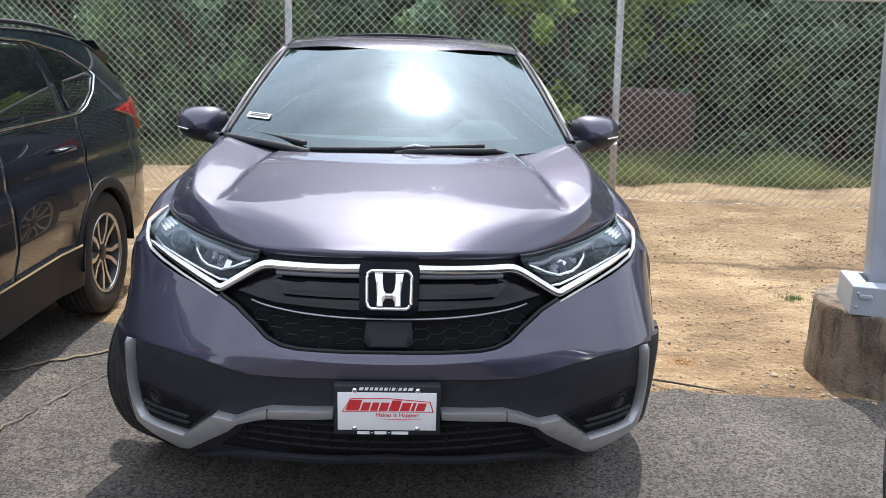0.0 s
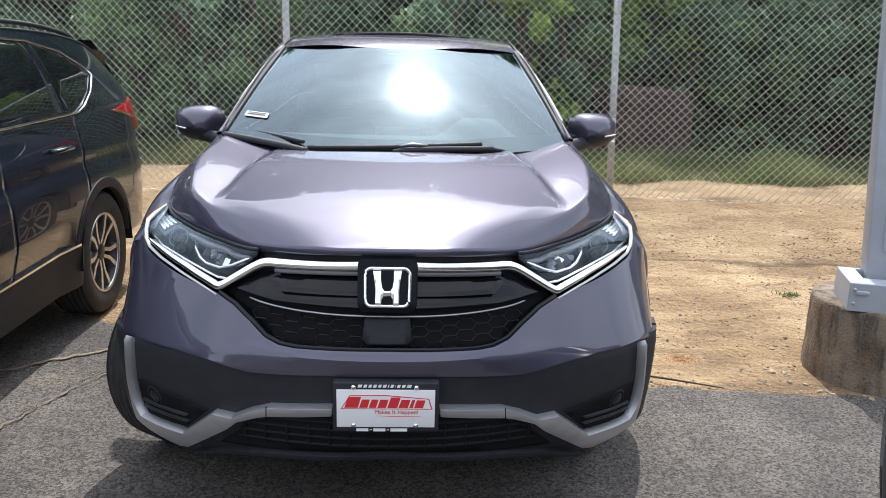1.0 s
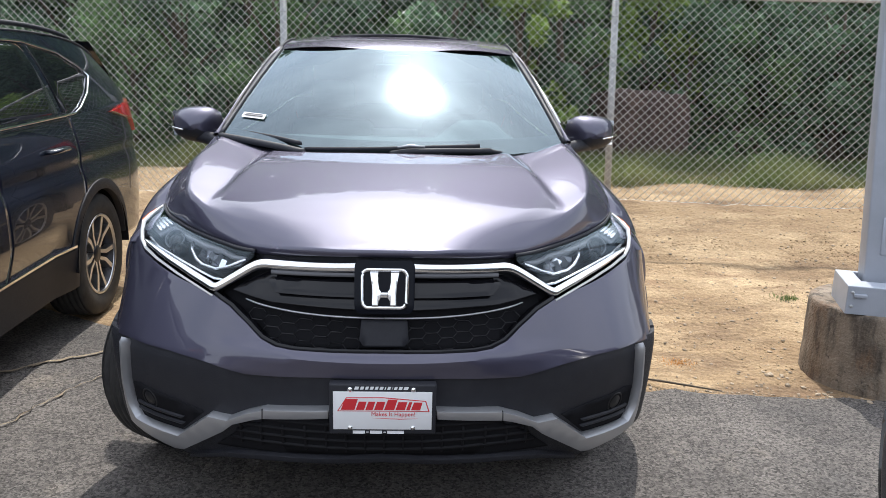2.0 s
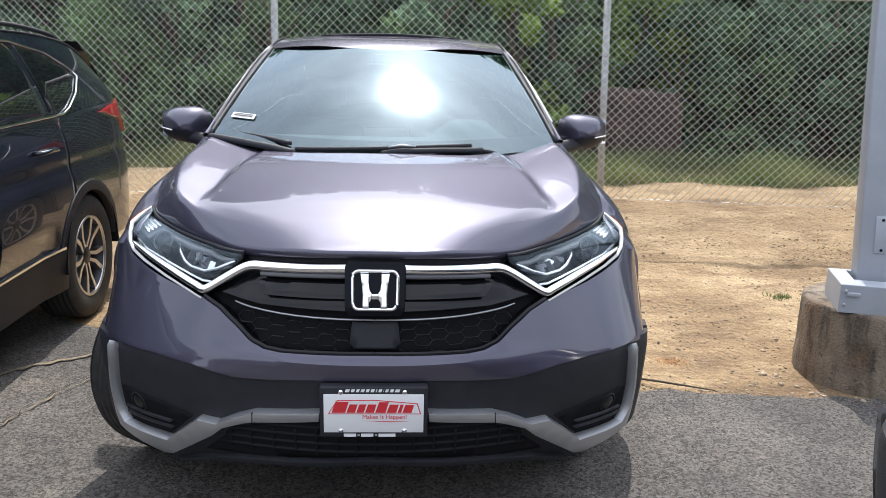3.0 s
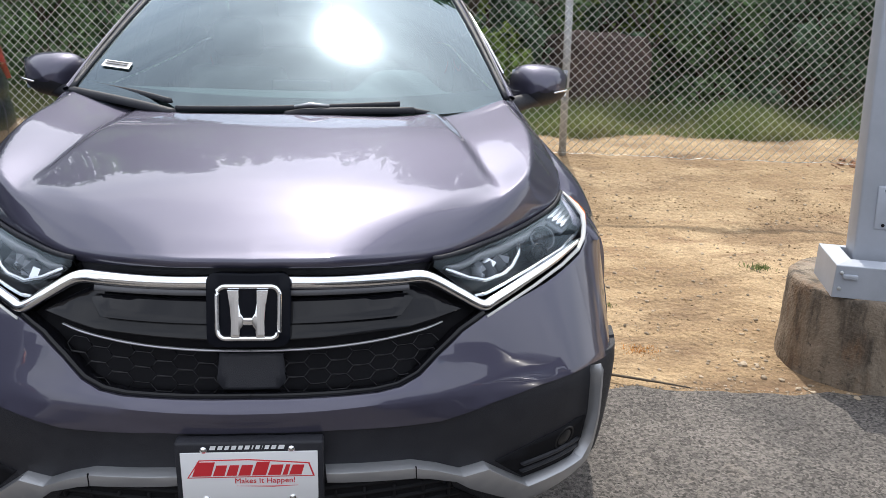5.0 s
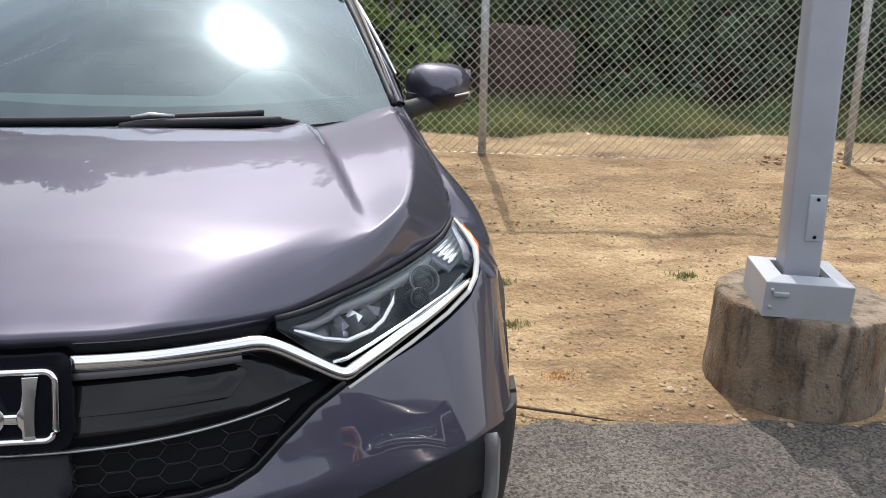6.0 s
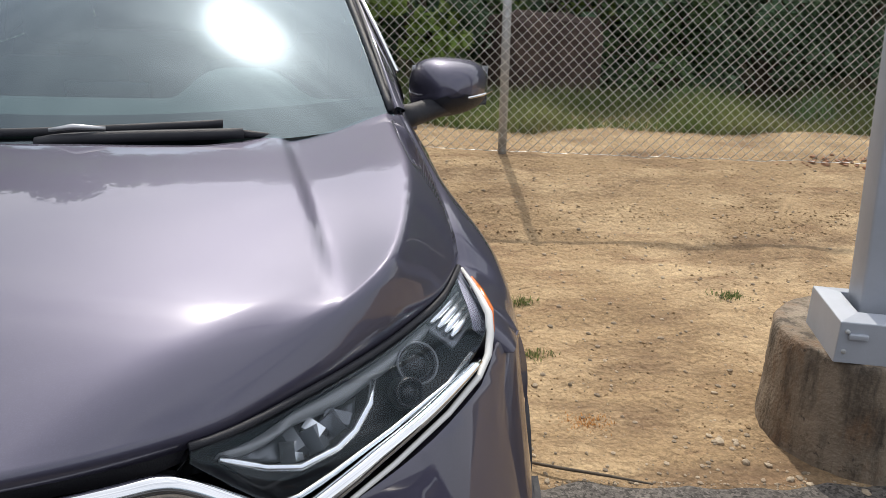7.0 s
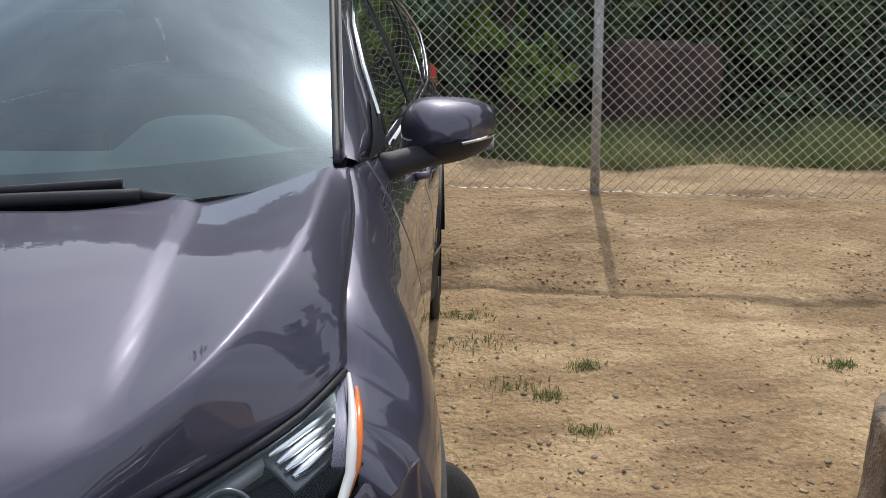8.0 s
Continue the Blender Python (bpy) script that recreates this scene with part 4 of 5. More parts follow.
def car_inside(car):
    def dash(a, b):
        x = 0.70 * (2 * a - 1)
        y = 1.23 + 0.06 * (2 * a - 1) ** 2 + 0.50 * b
        z = 1.19 + 0.03 * math.sin(math.pi * min(b, 1.0)) - 0.20 * max(0, b - 0.85) / 0.15
        z += 0.085 * math.exp(-((x - 0.37) / 0.14) ** 4) * smooth01((b - 0.25) / 0.3) * (1 - smooth01((b - 0.8) / 0.2))
        return Vector((x, y, z))
    part("dashboard", grid(bmesh.new(), 60, 24, dash), INTERIOR, car, "grey dashboard with a raised instrument hood")
    scr = box(bmesh.new(), (-0.11, 1.66, 1.12), (0.11, 1.69, 1.245))
    bevel(part("centre_screen", scr, GLOSS, car), 0.006)
    part("steering_wheel", tube(bmesh.new(), [Vector((0.37 + 0.18 * math.cos(t), 1.82 + 0.07 * math.sin(t), 1.10 + 0.17 * math.sin(t))) for t in np.linspace(0, 2 * math.pi, 32, endpoint=False)], 0.014, 8, closed=True), PLASTIC, car)
    for x in (-0.37, 0.37):
        for nm, a, b in (("seat_back", (x - 0.23, 2.45, 0.6), (x + 0.23, 2.62, 1.22)), ("head_rest", (x - 0.12, 2.52, 1.26), (x + 0.12, 2.63, 1.44)), ("seat_cushion", (x - 0.24, 1.95, 0.58), (x + 0.24, 2.5, 0.74))):
            bevel(part(nm, box(bmesh.new(), a, b), SEAT, car), 0.05, 4)
    bevel(part("rear_bench", box(bmesh.new(), (-0.62, 3.35, 0.6), (0.62, 3.6, 1.25)), SEAT, car), 0.05, 4)
    bevel(part("mirror_housing", box(bmesh.new(), (-0.11, 1.86, 1.47), (0.11, 1.90, 1.54)), PLASTIC, car), 0.015, 3)
    bevel(part("sensor_housing", box(bmesh.new(), (-0.07, 1.93, 1.535), (0.07, 2.06, 1.585), pose(0, 0, 0)), INTERIOR, car), 0.012, 3)
    part("floor_pan", box(bmesh.new(), (-0.75, 0.35, 0.30), (0.75, 4.45, 0.55)), RECESS, car)
    part("bulkhead", box(bmesh.new(), (-0.72, 1.12, 0.5), (0.72, 1.20, 1.15)), RECESS, car)
    part("engine_cover", box(bmesh.new(), (-0.55, 0.45, 0.5), (0.55, 1.12, 0.95)), RECESS, car)
    part("headliner", grid(bmesh.new(), 8, 8, lambda a, b: Vector((1.16 * (a - 0.5), 2.16 + 1.95 * b, 1.60 - 0.1 * (2 * a - 1) ** 4))), SEAT, car)


def car_plate(car):
    """Dealer plate in a black surround."""
    tilt = pose(0, 0.004, 0.568, 2.5, 0, 0)
    bmf = bmesh.new()
    box(bmf, (-0.158, -0.004, -0.081), (0.158, 0.030, 0.081), tilt)
    holder = bevel(part("plate_surround", bmf, PLASTIC, car, "black plate surround"), 0.006, 3)
    bevel(part("dealer_plate", box(bmesh.new(), (-0.146, -0.0065, -0.064), (0.146, -0.0035, 0.059), tilt), PLATE_WHITE, car, "white dealer plate with red print"), 0.002)
    def flat(name, poly, depth, material):
        bm = bmesh.new()
        lo = [bm.verts.new(tilt @ Vector((a, -0.0062, b))) for a, b in poly]
        hi = [bm.verts.new(tilt @ Vector((a, depth, b))) for a, b in poly]
        bm.faces.new(hi)
        for i in range(len(poly)):
            bm.faces.new((lo[i], lo[(i + 1) % len(poly)], hi[(i + 1) % len(poly)], hi[i]))
        return part(name, bm, material, holder, smooth=False)
    flat("red_panel", [(-0.134, -0.004), (-0.107, 0.041), (0.0, 0.042), (0.128, 0.031), (0.139, -0.004)], -0.0072, PLATE_RED)
    flat("white_panel", [(-0.1295, -0.0012), (-0.1055, 0.0385), (0.0, 0.0392), (0.1255, 0.0285), (0.1345, -0.0012)], -0.0079, PLATE_WHITE)
    x = -0.123
    for wd, hi in ((0.040, 0.0365), (0.025, 0.028), (0.022, 0.028), (0.026, 0.028), (0.030, 0.0355), (0.028, 0.0275), (0.011, 0.0275), (0.027, 0.0265)):
        lean = 0.010 * hi / 0.03
        flat("red_bar", [(x, 0.0012), (x + lean, hi), (x + lean + wd - 0.002, hi), (x + wd, 0.0012)], -0.0085, PLATE_RED)
        x += wd + 0.0035
    x = -0.084
    for wd in (0.015, 0.013, 0.012, 0.013, 0.012, 0.013, 0.006, 0.012, 0.004, 0.012, 0.013, 0.016):
        flat("white_bar", [(x, 0.066), (x + 0.003, 0.075), (x + wd, 0.075), (x + wd - 0.003, 0.066)], -0.0052, PLATE_WHITE)
        x += wd + 0.0018
    x = -0.088
    for wd in (0.036, 0.007, 0.036, 0.007, 0.050):
        flat("white_bar", [(x, -0.0775), (x, -0.068), (x + wd, -0.068), (x + wd, -0.0775)] if wd > 0.01 else [(x, -0.0737), (x, -0.0715), (x + wd, -0.0715), (x + wd, -0.0737)], -0.0052, PLATE_WHITE)
        x += wd + 0.004
    flat("red_line", [(-0.03, -0.026), (0.05, -0.030), (0.104, -0.027), (0.05, -0.0275)], -0.0072, PLATE_RED)
    fc = bpy.data.curves.new("slogan", "FONT")
    fc.body, fc.size, fc.extrude = "Makes It Happen!", 0.0185, 0.0004
    tmp = new("slogan_curve", fc)
    me = bpy.data.meshes.new_from_object(tmp)
    bpy.data.objects.remove(tmp)
    me.materials.append(PLATE_RED)
    t = new("slogan", me)
    t.parent = holder
    t.matrix_basis = tilt @ pose(-0.034, -0.0072, -0.019, 90, 0, 0)
    for x, z in ((-0.096, -0.058), (0.09, -0.058), (-0.096, 0.066), (0.09, 0.066)):
        part("screw", lathe(bmesh.new(), [(0.0075, 0.0), (0.007, 0.004), (0.0, 0.005)], 14, tilt @ pose(x, -0.005, z, 90, 0, 0)), CHROME, holder)


def build_car():
    car = root("car")
    car_body(car), car_front(car), car_lamps(car), car_cowl(car), car_inside(car), car_plate(car)
    for sign in (1, -1):
        car_mirror(car, sign)
    wheel(car, 0.80, 0.95, -28, 1), wheel(car, -0.80, 0.95, -35, -1)
    wheel(car, 0.775, 3.61, 0, 1), wheel(car, -0.775, 3.61, 0, -1)
    return car


car = build_car()
tagged(car, "grey metallic compact SUV with a dealer plate parked on asphalt", "car", "parked cars")
sticker = part("window_sticker", grid(bmesh.new(), 4, 2, lambda a, b: screen(-0.86 + 0.075 * 2 * (a - 0.5), 0.17 + 0.045 * b) + Vector((0, -0.003, 0.005))), PLATE_WHITE, car, "white stock label inside the windshield")


for v0 in (0.182, 0.197):
    part("label_bar", grid(bmesh.new(), 4, 1, lambda a, b: screen(-0.86 + 0.06 * 2 * (a - 0.5), v0 + 0.008 * b) + Vector((0, -0.0045, 0.0075))), PLASTIC, sticker)


def repaint(thing, paint, old=PAINT):
    for ob in thing.children_recursive:
        if ob.type == "MESH" and ob.data.materials and ob.data.materials[0] == old:
            ob.data = ob.data.copy()
            ob.data.materials[0] = paint


def straighten(thing):
    for ob in thing.children:
        if ob.name.startswith("wheel") and ob.type == "EMPTY" and ob.matrix_basis.translation.y < 2:
            s = 1 if ob.matrix_basis.translation.x > 0 else -1
            ob.matrix_basis = pose(0.81 * s, 0.95, 0.37) @ pose(0, 0, 0, 0, 90 * s, 0)


def without_extras(thing):
    for ob in list(thing.children_recursive):
        if ob.name.split(".")[0] in ("window_sticker", "label_bar", "dealer_plate", "red_panel", "white_bar", "red_bar", "white_panel", "red_line", "slogan", "screw"):
            bpy.data.objects.remove(ob)


car_b = copy_thing(car, pose(-2.66, -1.0, 0, 0, 0, 0))
repaint(car_b, PAINT_NAVY), straighten(car_b), without_extras(car_b)
tagged(car_b, "dark navy compact SUV parked beside the grey one", "car")
car_c = copy_thing(car, pose(2.28, 0.15, 0, 0, 0, 180))
repaint(car_c, PAINT_BLACK), straighten(car_c), without_extras(car_c)
repaint(car_c, PAINT_BLACK, SILVER)
for thing in (car, car_c):
    for ob in [c for c in thing.children if c.name.split(".")[0] == "roof_rail"]:
        bpy.data.objects.remove(ob)
tagged(car_c, "glossy black car facing the fence beside the lamp post", "car")


# ---- ground ----
SAND = mat("sandy_soil", (0.37, 0.257, 0.142), 0.95, second=(0.255, 0.169, 0.090), scale=1.6, low=0.44, high=0.70, bump=1.0, bscale=26, detail=12, fine=(0.33, 0.225, 0.12), fscale=70)
ASPHALT = mat("worn_asphalt", (0.092, 0.083, 0.076), 0.9, second=(0.145, 0.131, 0.118), scale=1.4, low=0.40, high=0.66, bump=1.0, bscale=150, detail=12)


def chips(m, scale, lo, hi, amount):
    """Small stones of random tone, cell by cell, in a material's colour."""
    nt = m.node_tree
    n, l = nt.nodes.new, nt.links.new
    b = nt.nodes["Principled BSDF"]
    src = b.inputs["Base Color"].links[0].from_socket
    tc, vo, sep, mr, mx = n("ShaderNodeTexCoord"), n("ShaderNodeTexVoronoi"), n("ShaderNodeSeparateColor"), n("ShaderNodeMapRange"), n("ShaderNodeMixRGB")
    vo.inputs["Scale"].default_value = scale
    mr.inputs["To Min"].default_value, mr.inputs["To Max"].default_value = lo, hi
    mx.blend_type, mx.inputs[0].default_value = "MULTIPLY", amount
    l(tc.outputs["Object"], vo.inputs["Vector"]), l(vo.outputs["Color"], sep.inputs[0]), l(sep.outputs[0], mr.inputs["Value"])
    l(src, mx.inputs[1]), l(mr.outputs[0], mx.inputs[2]), l(mx.outputs[0], b.inputs["Base Color"])


def layer(m, color, scale, lo, hi, stretch=(1, 1, 1), off=0.0):
    """Patches of another tone over a material, drawn out along an axis."""
    nt = m.node_tree
    n, l = nt.nodes.new, nt.links.new
    b = nt.nodes["Principled BSDF"]
    src = b.inputs["Base Color"].links[0].from_socket
    tc, mp, nz, mr, mx = n("ShaderNodeTexCoord"), n("ShaderNodeMapping"), n("ShaderNodeTexNoise"), n("ShaderNodeMapRange"), n("ShaderNodeMixRGB")
    mp.inputs["Scale"].default_value, mp.inputs["Location"].default_value = stretch, (off, off, off)
    nz.inputs["Scale"].default_value, nz.inputs["Detail"].default_value, nz.inputs["Roughness"].default_value = scale, 9, 0.65
    mr.inputs["From Min"].default_value, mr.inputs["From Max"].default_value = lo, hi
    mx.inputs[2].default_value = (*color, 1)
    l(tc.outputs["Object"], mp.inputs[0]), l(mp.outputs[0], nz.inputs["Vector"]), l(nz.outputs["Fac"], mr.inputs["Value"]), l(mr.outputs[0], mx.inputs[0])
    l(src, mx.inputs[1]), l(mx.outputs[0], b.inputs["Base Color"])


layer(SAND, (0.185, 0.118, 0.066), 1.5, 0.49, 0.66, (0.55, 1.7, 1), 3.0)
layer(SAND, (0.48, 0.350, 0.203), 2.2, 0.48, 0.66, (0.8, 1.3, 1), 11.0)
layer(SAND, (0.24, 0.145, 0.08), 2.6, 0.55, 0.70, (0.5, 2.2, 1), 27.0)
layer(ASPHALT, (0.075, 0.070, 0.066), 0.9, 0.52, 0.66, off=5.0)
layer(ASPHALT, (0.20, 0.175, 0.145), 2.4, 0.58, 0.74, off=17.0)
layer(ASPHALT, (0.06, 0.055, 0.05), 11.0, 0.58, 0.75, off=23.0)


def zone(m, color, second, start, blend, wobble):
    """Another soil beyond a line across the plot, with a ragged border."""
    nt = m.node_tree
    n, l = nt.nodes.new, nt.links.new
    b = nt.nodes["Principled BSDF"]
    src = b.inputs["Base Color"].links[0].from_socket
    tc, sep, nz, ad, mr, mx, tone, n2 = n("ShaderNodeTexCoord"), n("ShaderNodeSeparateXYZ"), n("ShaderNodeTexNoise"), n("ShaderNodeMath"), n("ShaderNodeMapRange"), n("ShaderNodeMixRGB"), n("ShaderNodeMixRGB"), n("ShaderNodeTexNoise")
    nz.inputs["Scale"].default_value, nz.inputs["Detail"].default_value = 1.3, 6
    n2.inputs["Scale"].default_value, n2.inputs["Detail"].default_value = 9.0, 8
    tone.inputs[1].default_value, tone.inputs[2].default_value = (*color, 1), (*second, 1)
    ad.operation = "MULTIPLY_ADD"
    ad.inputs[1].default_value = wobble
    mr.inputs["From Min"].default_value, mr.inputs["From Max"].default_value = start + wobble / 2, start + wobble / 2 + blend
    l(tc.outputs["Object"], nz.inputs["Vector"]), l(tc.outputs["Object"], n2.inputs["Vector"]), l(tc.outputs["Object"], sep.inputs[0])
    l(nz.outputs["Fac"], ad.inputs[0]), l(sep.outputs["Y"], ad.inputs[2]), l(ad.outputs[0], mr.inputs["Value"])
    l(n2.outputs["Fac"], tone.inputs[0]), l(src, mx.inputs[1]), l(tone.outputs[0], mx.inputs[2])
    l(mr.outputs[0], mx.inputs[0]), l(mx.outputs[0], b.inputs["Base Color"])


chips(ASPHALT, 110, 0.4, 1.8, 1.0)
for nd in SAND.node_tree.nodes:
    if nd.bl_idname == "ShaderNodeBump":
        nd.inputs["Distance"].default_value = 0.03
chips(SAND, 95, 0.78, 1.15, 1.0)
zone(SAND, (0.075, 0.062, 0.038), (0.13, 0.115, 0.06), 6.45, 0.7, 0.8)
CLOD = mat("soil_clods", (0.27, 0.185, 0.10), 0.95, second=(0.32, 0.22, 0.125), scale=20, spread=0.4)
STONE = mat("pebbles", (0.38, 0.31, 0.225), 0.85, second=(0.27, 0.21, 0.145), scale=30, spread=0.4)
CONCRETE = mat("weathered_concrete", (0.30, 0.245, 0.185), 0.9, second=(0.17, 0.13, 0.095), scale=6, low=0.38, high=0.66, bump=0.8, bscale=70, fine=(0.27, 0.22, 0.165), fscale=140)
layer(CONCRETE, (0.20, 0.105, 0.05), 5.0, 0.56, 0.74, (1, 1, 0.35), 2.0)
layer(CONCRETE, (0.085, 0.068, 0.052), 9.0, 0.49, 0.64, (1.4, 1.4, 0.3), 8.0)
layer(CONCRETE, (0.06, 0.05, 0.04), 38.0, 0.58, 0.70, off=14.0)
POLE_PAINT = mat("grey_painted_steel", (0.44, 0.47, 0.53), 0.45, 0.2, second=(0.38, 0.41, 0.46), scale=5, bump=0.06, bscale=150)
GALV = mat("galvanised_steel", (0.52, 0.53, 0.53), 0.5, 0.5, second=(0.32, 0.33, 0.33), scale=30)
WIRE = mat("fence_wire", (0.78, 0.79, 0.77), 0.42, 0.15)
EARTH = mat("brown_earth", (0.060, 0.040, 0.034), 0.95, second=(0.105, 0.072, 0.058), scale=4, low=0.45, high=0.7, bump=1.0, bscale=30)
BARK = mat("bark", (0.09, 0.07, 0.05), 0.9, second=(0.15, 0.12, 0.09), scale=14, bump=0.8, bscale=40)


def leaf_mat(name, color, second):
    m = mat(name, color, 0.5, second=second, scale=0.9, spread=0.45)
    nt = m.node_tree
    n, l = nt.nodes.new, nt.links.new
    b, out = nt.nodes["Principled BSDF"], nt.nodes["Material Output"]
    src = b.inputs["Base Color"].links[0].from_socket
    tr, mx, hs = n("ShaderNodeBsdfTranslucent"), n("ShaderNodeMixShader"), n("ShaderNodeHueSaturation")
    mx.inputs[0].default_value = 0.5
    hs.inputs["Value"].default_value, hs.inputs["Saturation"].default_value = 1.45, 1.05
    l(src, hs.inputs["Color"]), l(hs.outputs[0], tr.inputs[0]), l(b.outputs[0], mx.inputs[1]), l(tr.outputs[0], mx.inputs[2]), l(mx.outputs[0], out.inputs[0])
    return m


LEAF = [leaf_mat("leaves_" + k, c, d) for k, c, d in (("dark", (0.095, 0.165, 0.095), (0.135, 0.20, 0.125)), ("mid", (0.115, 0.19, 0.085), (0.155, 0.235, 0.11)), ("light", (0.20, 0.29, 0.07), (0.25, 0.34, 0.11)))]
GRASS = leaf_mat("grass_blades", (0.085, 0.135, 0.042), (0.19, 0.195, 0.09))
BRICK = mat("brick_rubble", (0.24, 0.11, 0.06), 0.9, second=(0.30, 0.20, 0.13), scale=25, spread=0.3, bump=0.5, bscale=60)


def edge_y(x):
    return 1.64 - 0.108 * x + 0.42 * max(0.0, -0.3 - x) - 0.32 * max(0.0, -3.0 - x)


RISE = [(0.0, 0.0), (1.0, 0.015), (2.3, 0.11), (3.3, 0.26), (3.8, 0.315), (5.0, 0.36), (9.0, 0.45), (60.0, 3.0), (400, 4.0)]


def ground_z(x, y):
    d = y - edge_y(x)
    if d < -0.05:
        return -0.05
    z = interp(RISE, max(d, 0)) - 0.008
    if d < 12:
        p = Vector((x, y, 0))
        z += (0.018 * noise.noise(p * 1.7) + 0.012 * noise.noise(p * 5.0) + 0.011 * noise.noise(p * 11)) * smooth01((d + 0.05) / 0.4)
        band = math.exp(-((d - 2.5) / 0.55) ** 2)
        z += band * (0.022 * noise.noise(Vector((x * 0.9, y * 7, 3))) + 0.014 * noise.noise(Vector((x * 4, y * 15, 6))))
    return z


def axis(lo, hi, fine, far):
    a = list(np.arange(lo, hi + 1e-6, fine))
    step, x = fine * 1.6, hi
    right = []
    while x < far:
        x += step
        step *= 1.45
        right.append(x)
    step, x, left = fine * 1.6, lo, []
    while x > -far:
        x -= step
        step *= 1.45
        left.append(x)
    return left[::-1] + a + right


def sheet(xs, ys, fn):
    verts = [(x, y, fn(x, y)) for x in xs for y in ys]
    n = len(ys)
    faces = [(i * n + j, (i + 1) * n + j, (i + 1) * n + j + 1, i * n + j + 1) for i in range(len(xs) - 1) for j in range(n - 1)]
    me = bpy.data.meshes.new("sheet")
    me.from_pydata(verts, [], faces)
    for p in me.polygons:
        p.use_smooth = True
    return me


me = sheet(axis(-4.5, 6.5, 0.05, 900), axis(1.2, 6.0, 0.045, 900), ground_z)
me.materials.append(SAND)
ground = tagged(new("ground", me), "tan sandy soil with ruts and small stones", "ground", kind="structure")

xs = axis(-3.2, 4.0, 0.04, 60)
rows = [0.0, 0.004, 0.02, 0.06, 0.12, 0.2, 0.3, 0.45, 0.65, 0.9, 1.2, 1.6, 2.1, 2.8, 4, 6, 10, 18, 40]
verts, faces = [], []
for x in xs:
    e = edge_y(x) + 0.05 * noise.noise(Vector((x * 1.5, 3, 0))) + 0.035 * noise.noise(Vector((x * 6, 7, 0))) + 0.015 * noise.noise(Vector((x * 19, 1, 0)))
    for k, d in enumerate(rows):
        z = -0.05 if k == 0 else 0.006 * noise.noise(Vector((x * 0.8, (e - d) * 0.8, 5))) * min(1, d) - (0.006 if k == 1 else 0)
        verts.append((x, e - d + (0.012 if k == 0 else 0), z))
n = len(rows)
for i in range(len(xs) - 1):
    for j in range(n - 1):
        faces.append((i * n + j, i * n + j + 1, (i + 1) * n + j + 1, (i + 1) * n + j))
me = bpy.data.meshes.new("asphalt")
me.from_pydata(verts, [], faces)
for p in me.polygons:
    p.use_smooth = True
me.materials.append(ASPHALT)
road = tagged(new("pavement", me), "worn grey asphalt parking lot with a ragged edge", "asphalt", kind="structure")


def lump(bm, c, r, rng, squash=0.7, sub=1):
    q = bmesh.ops.create_icosphere(bm, subdivisions=sub, radius=1)
    a = rng.random() * 6.28
    k = [r * (0.7 + 0.6 * rng.random()) for _ in range(3)]
    o = Vector((rng.random(), rng.random(), rng.random())) * 40
    for v in q["verts"]:
        p = v.co * (1 + 0.35 * noise.noise(v.co * 1.4 + o))
        p = Vector((p.x * k[0], p.y * k[1], p.z * k[2] * squash))
        v.co = Vector((p.x * math.cos(a) - p.y * math.sin(a), p.x * math.sin(a) + p.y * math.cos(a), p.z)) + Vector(c)


DIRT = mat("sandy_dirt", (0.34, 0.27, 0.18), 0.95, second=(0.22, 0.18, 0.13), scale=40, bump=0.8, bscale=120)
TAR = mat("dark_crack", (0.03, 0.028, 0.026), 0.95)


def crack(name, pts, wide, lift, material, label):
    """A ragged strip lying on the asphalt."""
    bm = bmesh.new()
    pairs = []
    n = 60
    for k in range(n + 1):
        t = k / n * (len(pts) - 1)
        i = min(int(t), len(pts) - 2)
        p = Vector(pts[i]).lerp(Vector(pts[i + 1]), t - i)
        d = (Vector(pts[i + 1]) - Vector(pts[i])).normalized()
        q = Vector((-d.y, d.x))
        j = 0.03 * noise.noise(Vector((k * 0.31, 0, wide * 90)))
        w = wide * max(0.15, 0.6 + 1.1 * noise.noise(Vector((k * 0.45, 5, wide * 70)))) * min(1, k / 4, (n - k) / 4)
        a, b = p + q * (j + w), p + q * (j - w)
        pairs.append((bm.verts.new((a.x, a.y, lift)), bm.verts.new((b.x, b.y, lift))))
    for (a, b), (c, d) in zip(pairs, pairs[1:]):
        bm.faces.new((a, b, d, c))
    return tagged(part(name, bm, material), label, "crack", kind="structure")


crack("asphalt_crack", [(-1.9, 0.55), (-1.66, 0.97), (-1.58, 1.25), (-1.45, 1.56), (-1.2, 1.85)], 0.010, 0.010, DIRT, "crack in the asphalt filled with pale sandy dirt")
crack("asphalt_crack", [(-1.91, 0.56), (-1.67, 0.98), (-1.59, 1.26), (-1.46, 1.57), (-1.21, 1.86)], 0.004, 0.014, TAR, "dark open crack in the asphalt")
crack("asphalt_crack", [(-2.6, 1.35), (-2.1, 1.50), (-1.7, 1.80), (-1.35, 2.05)], 0.016, 0.010, DIRT, "pale dirt gathered in a crack of the asphalt")


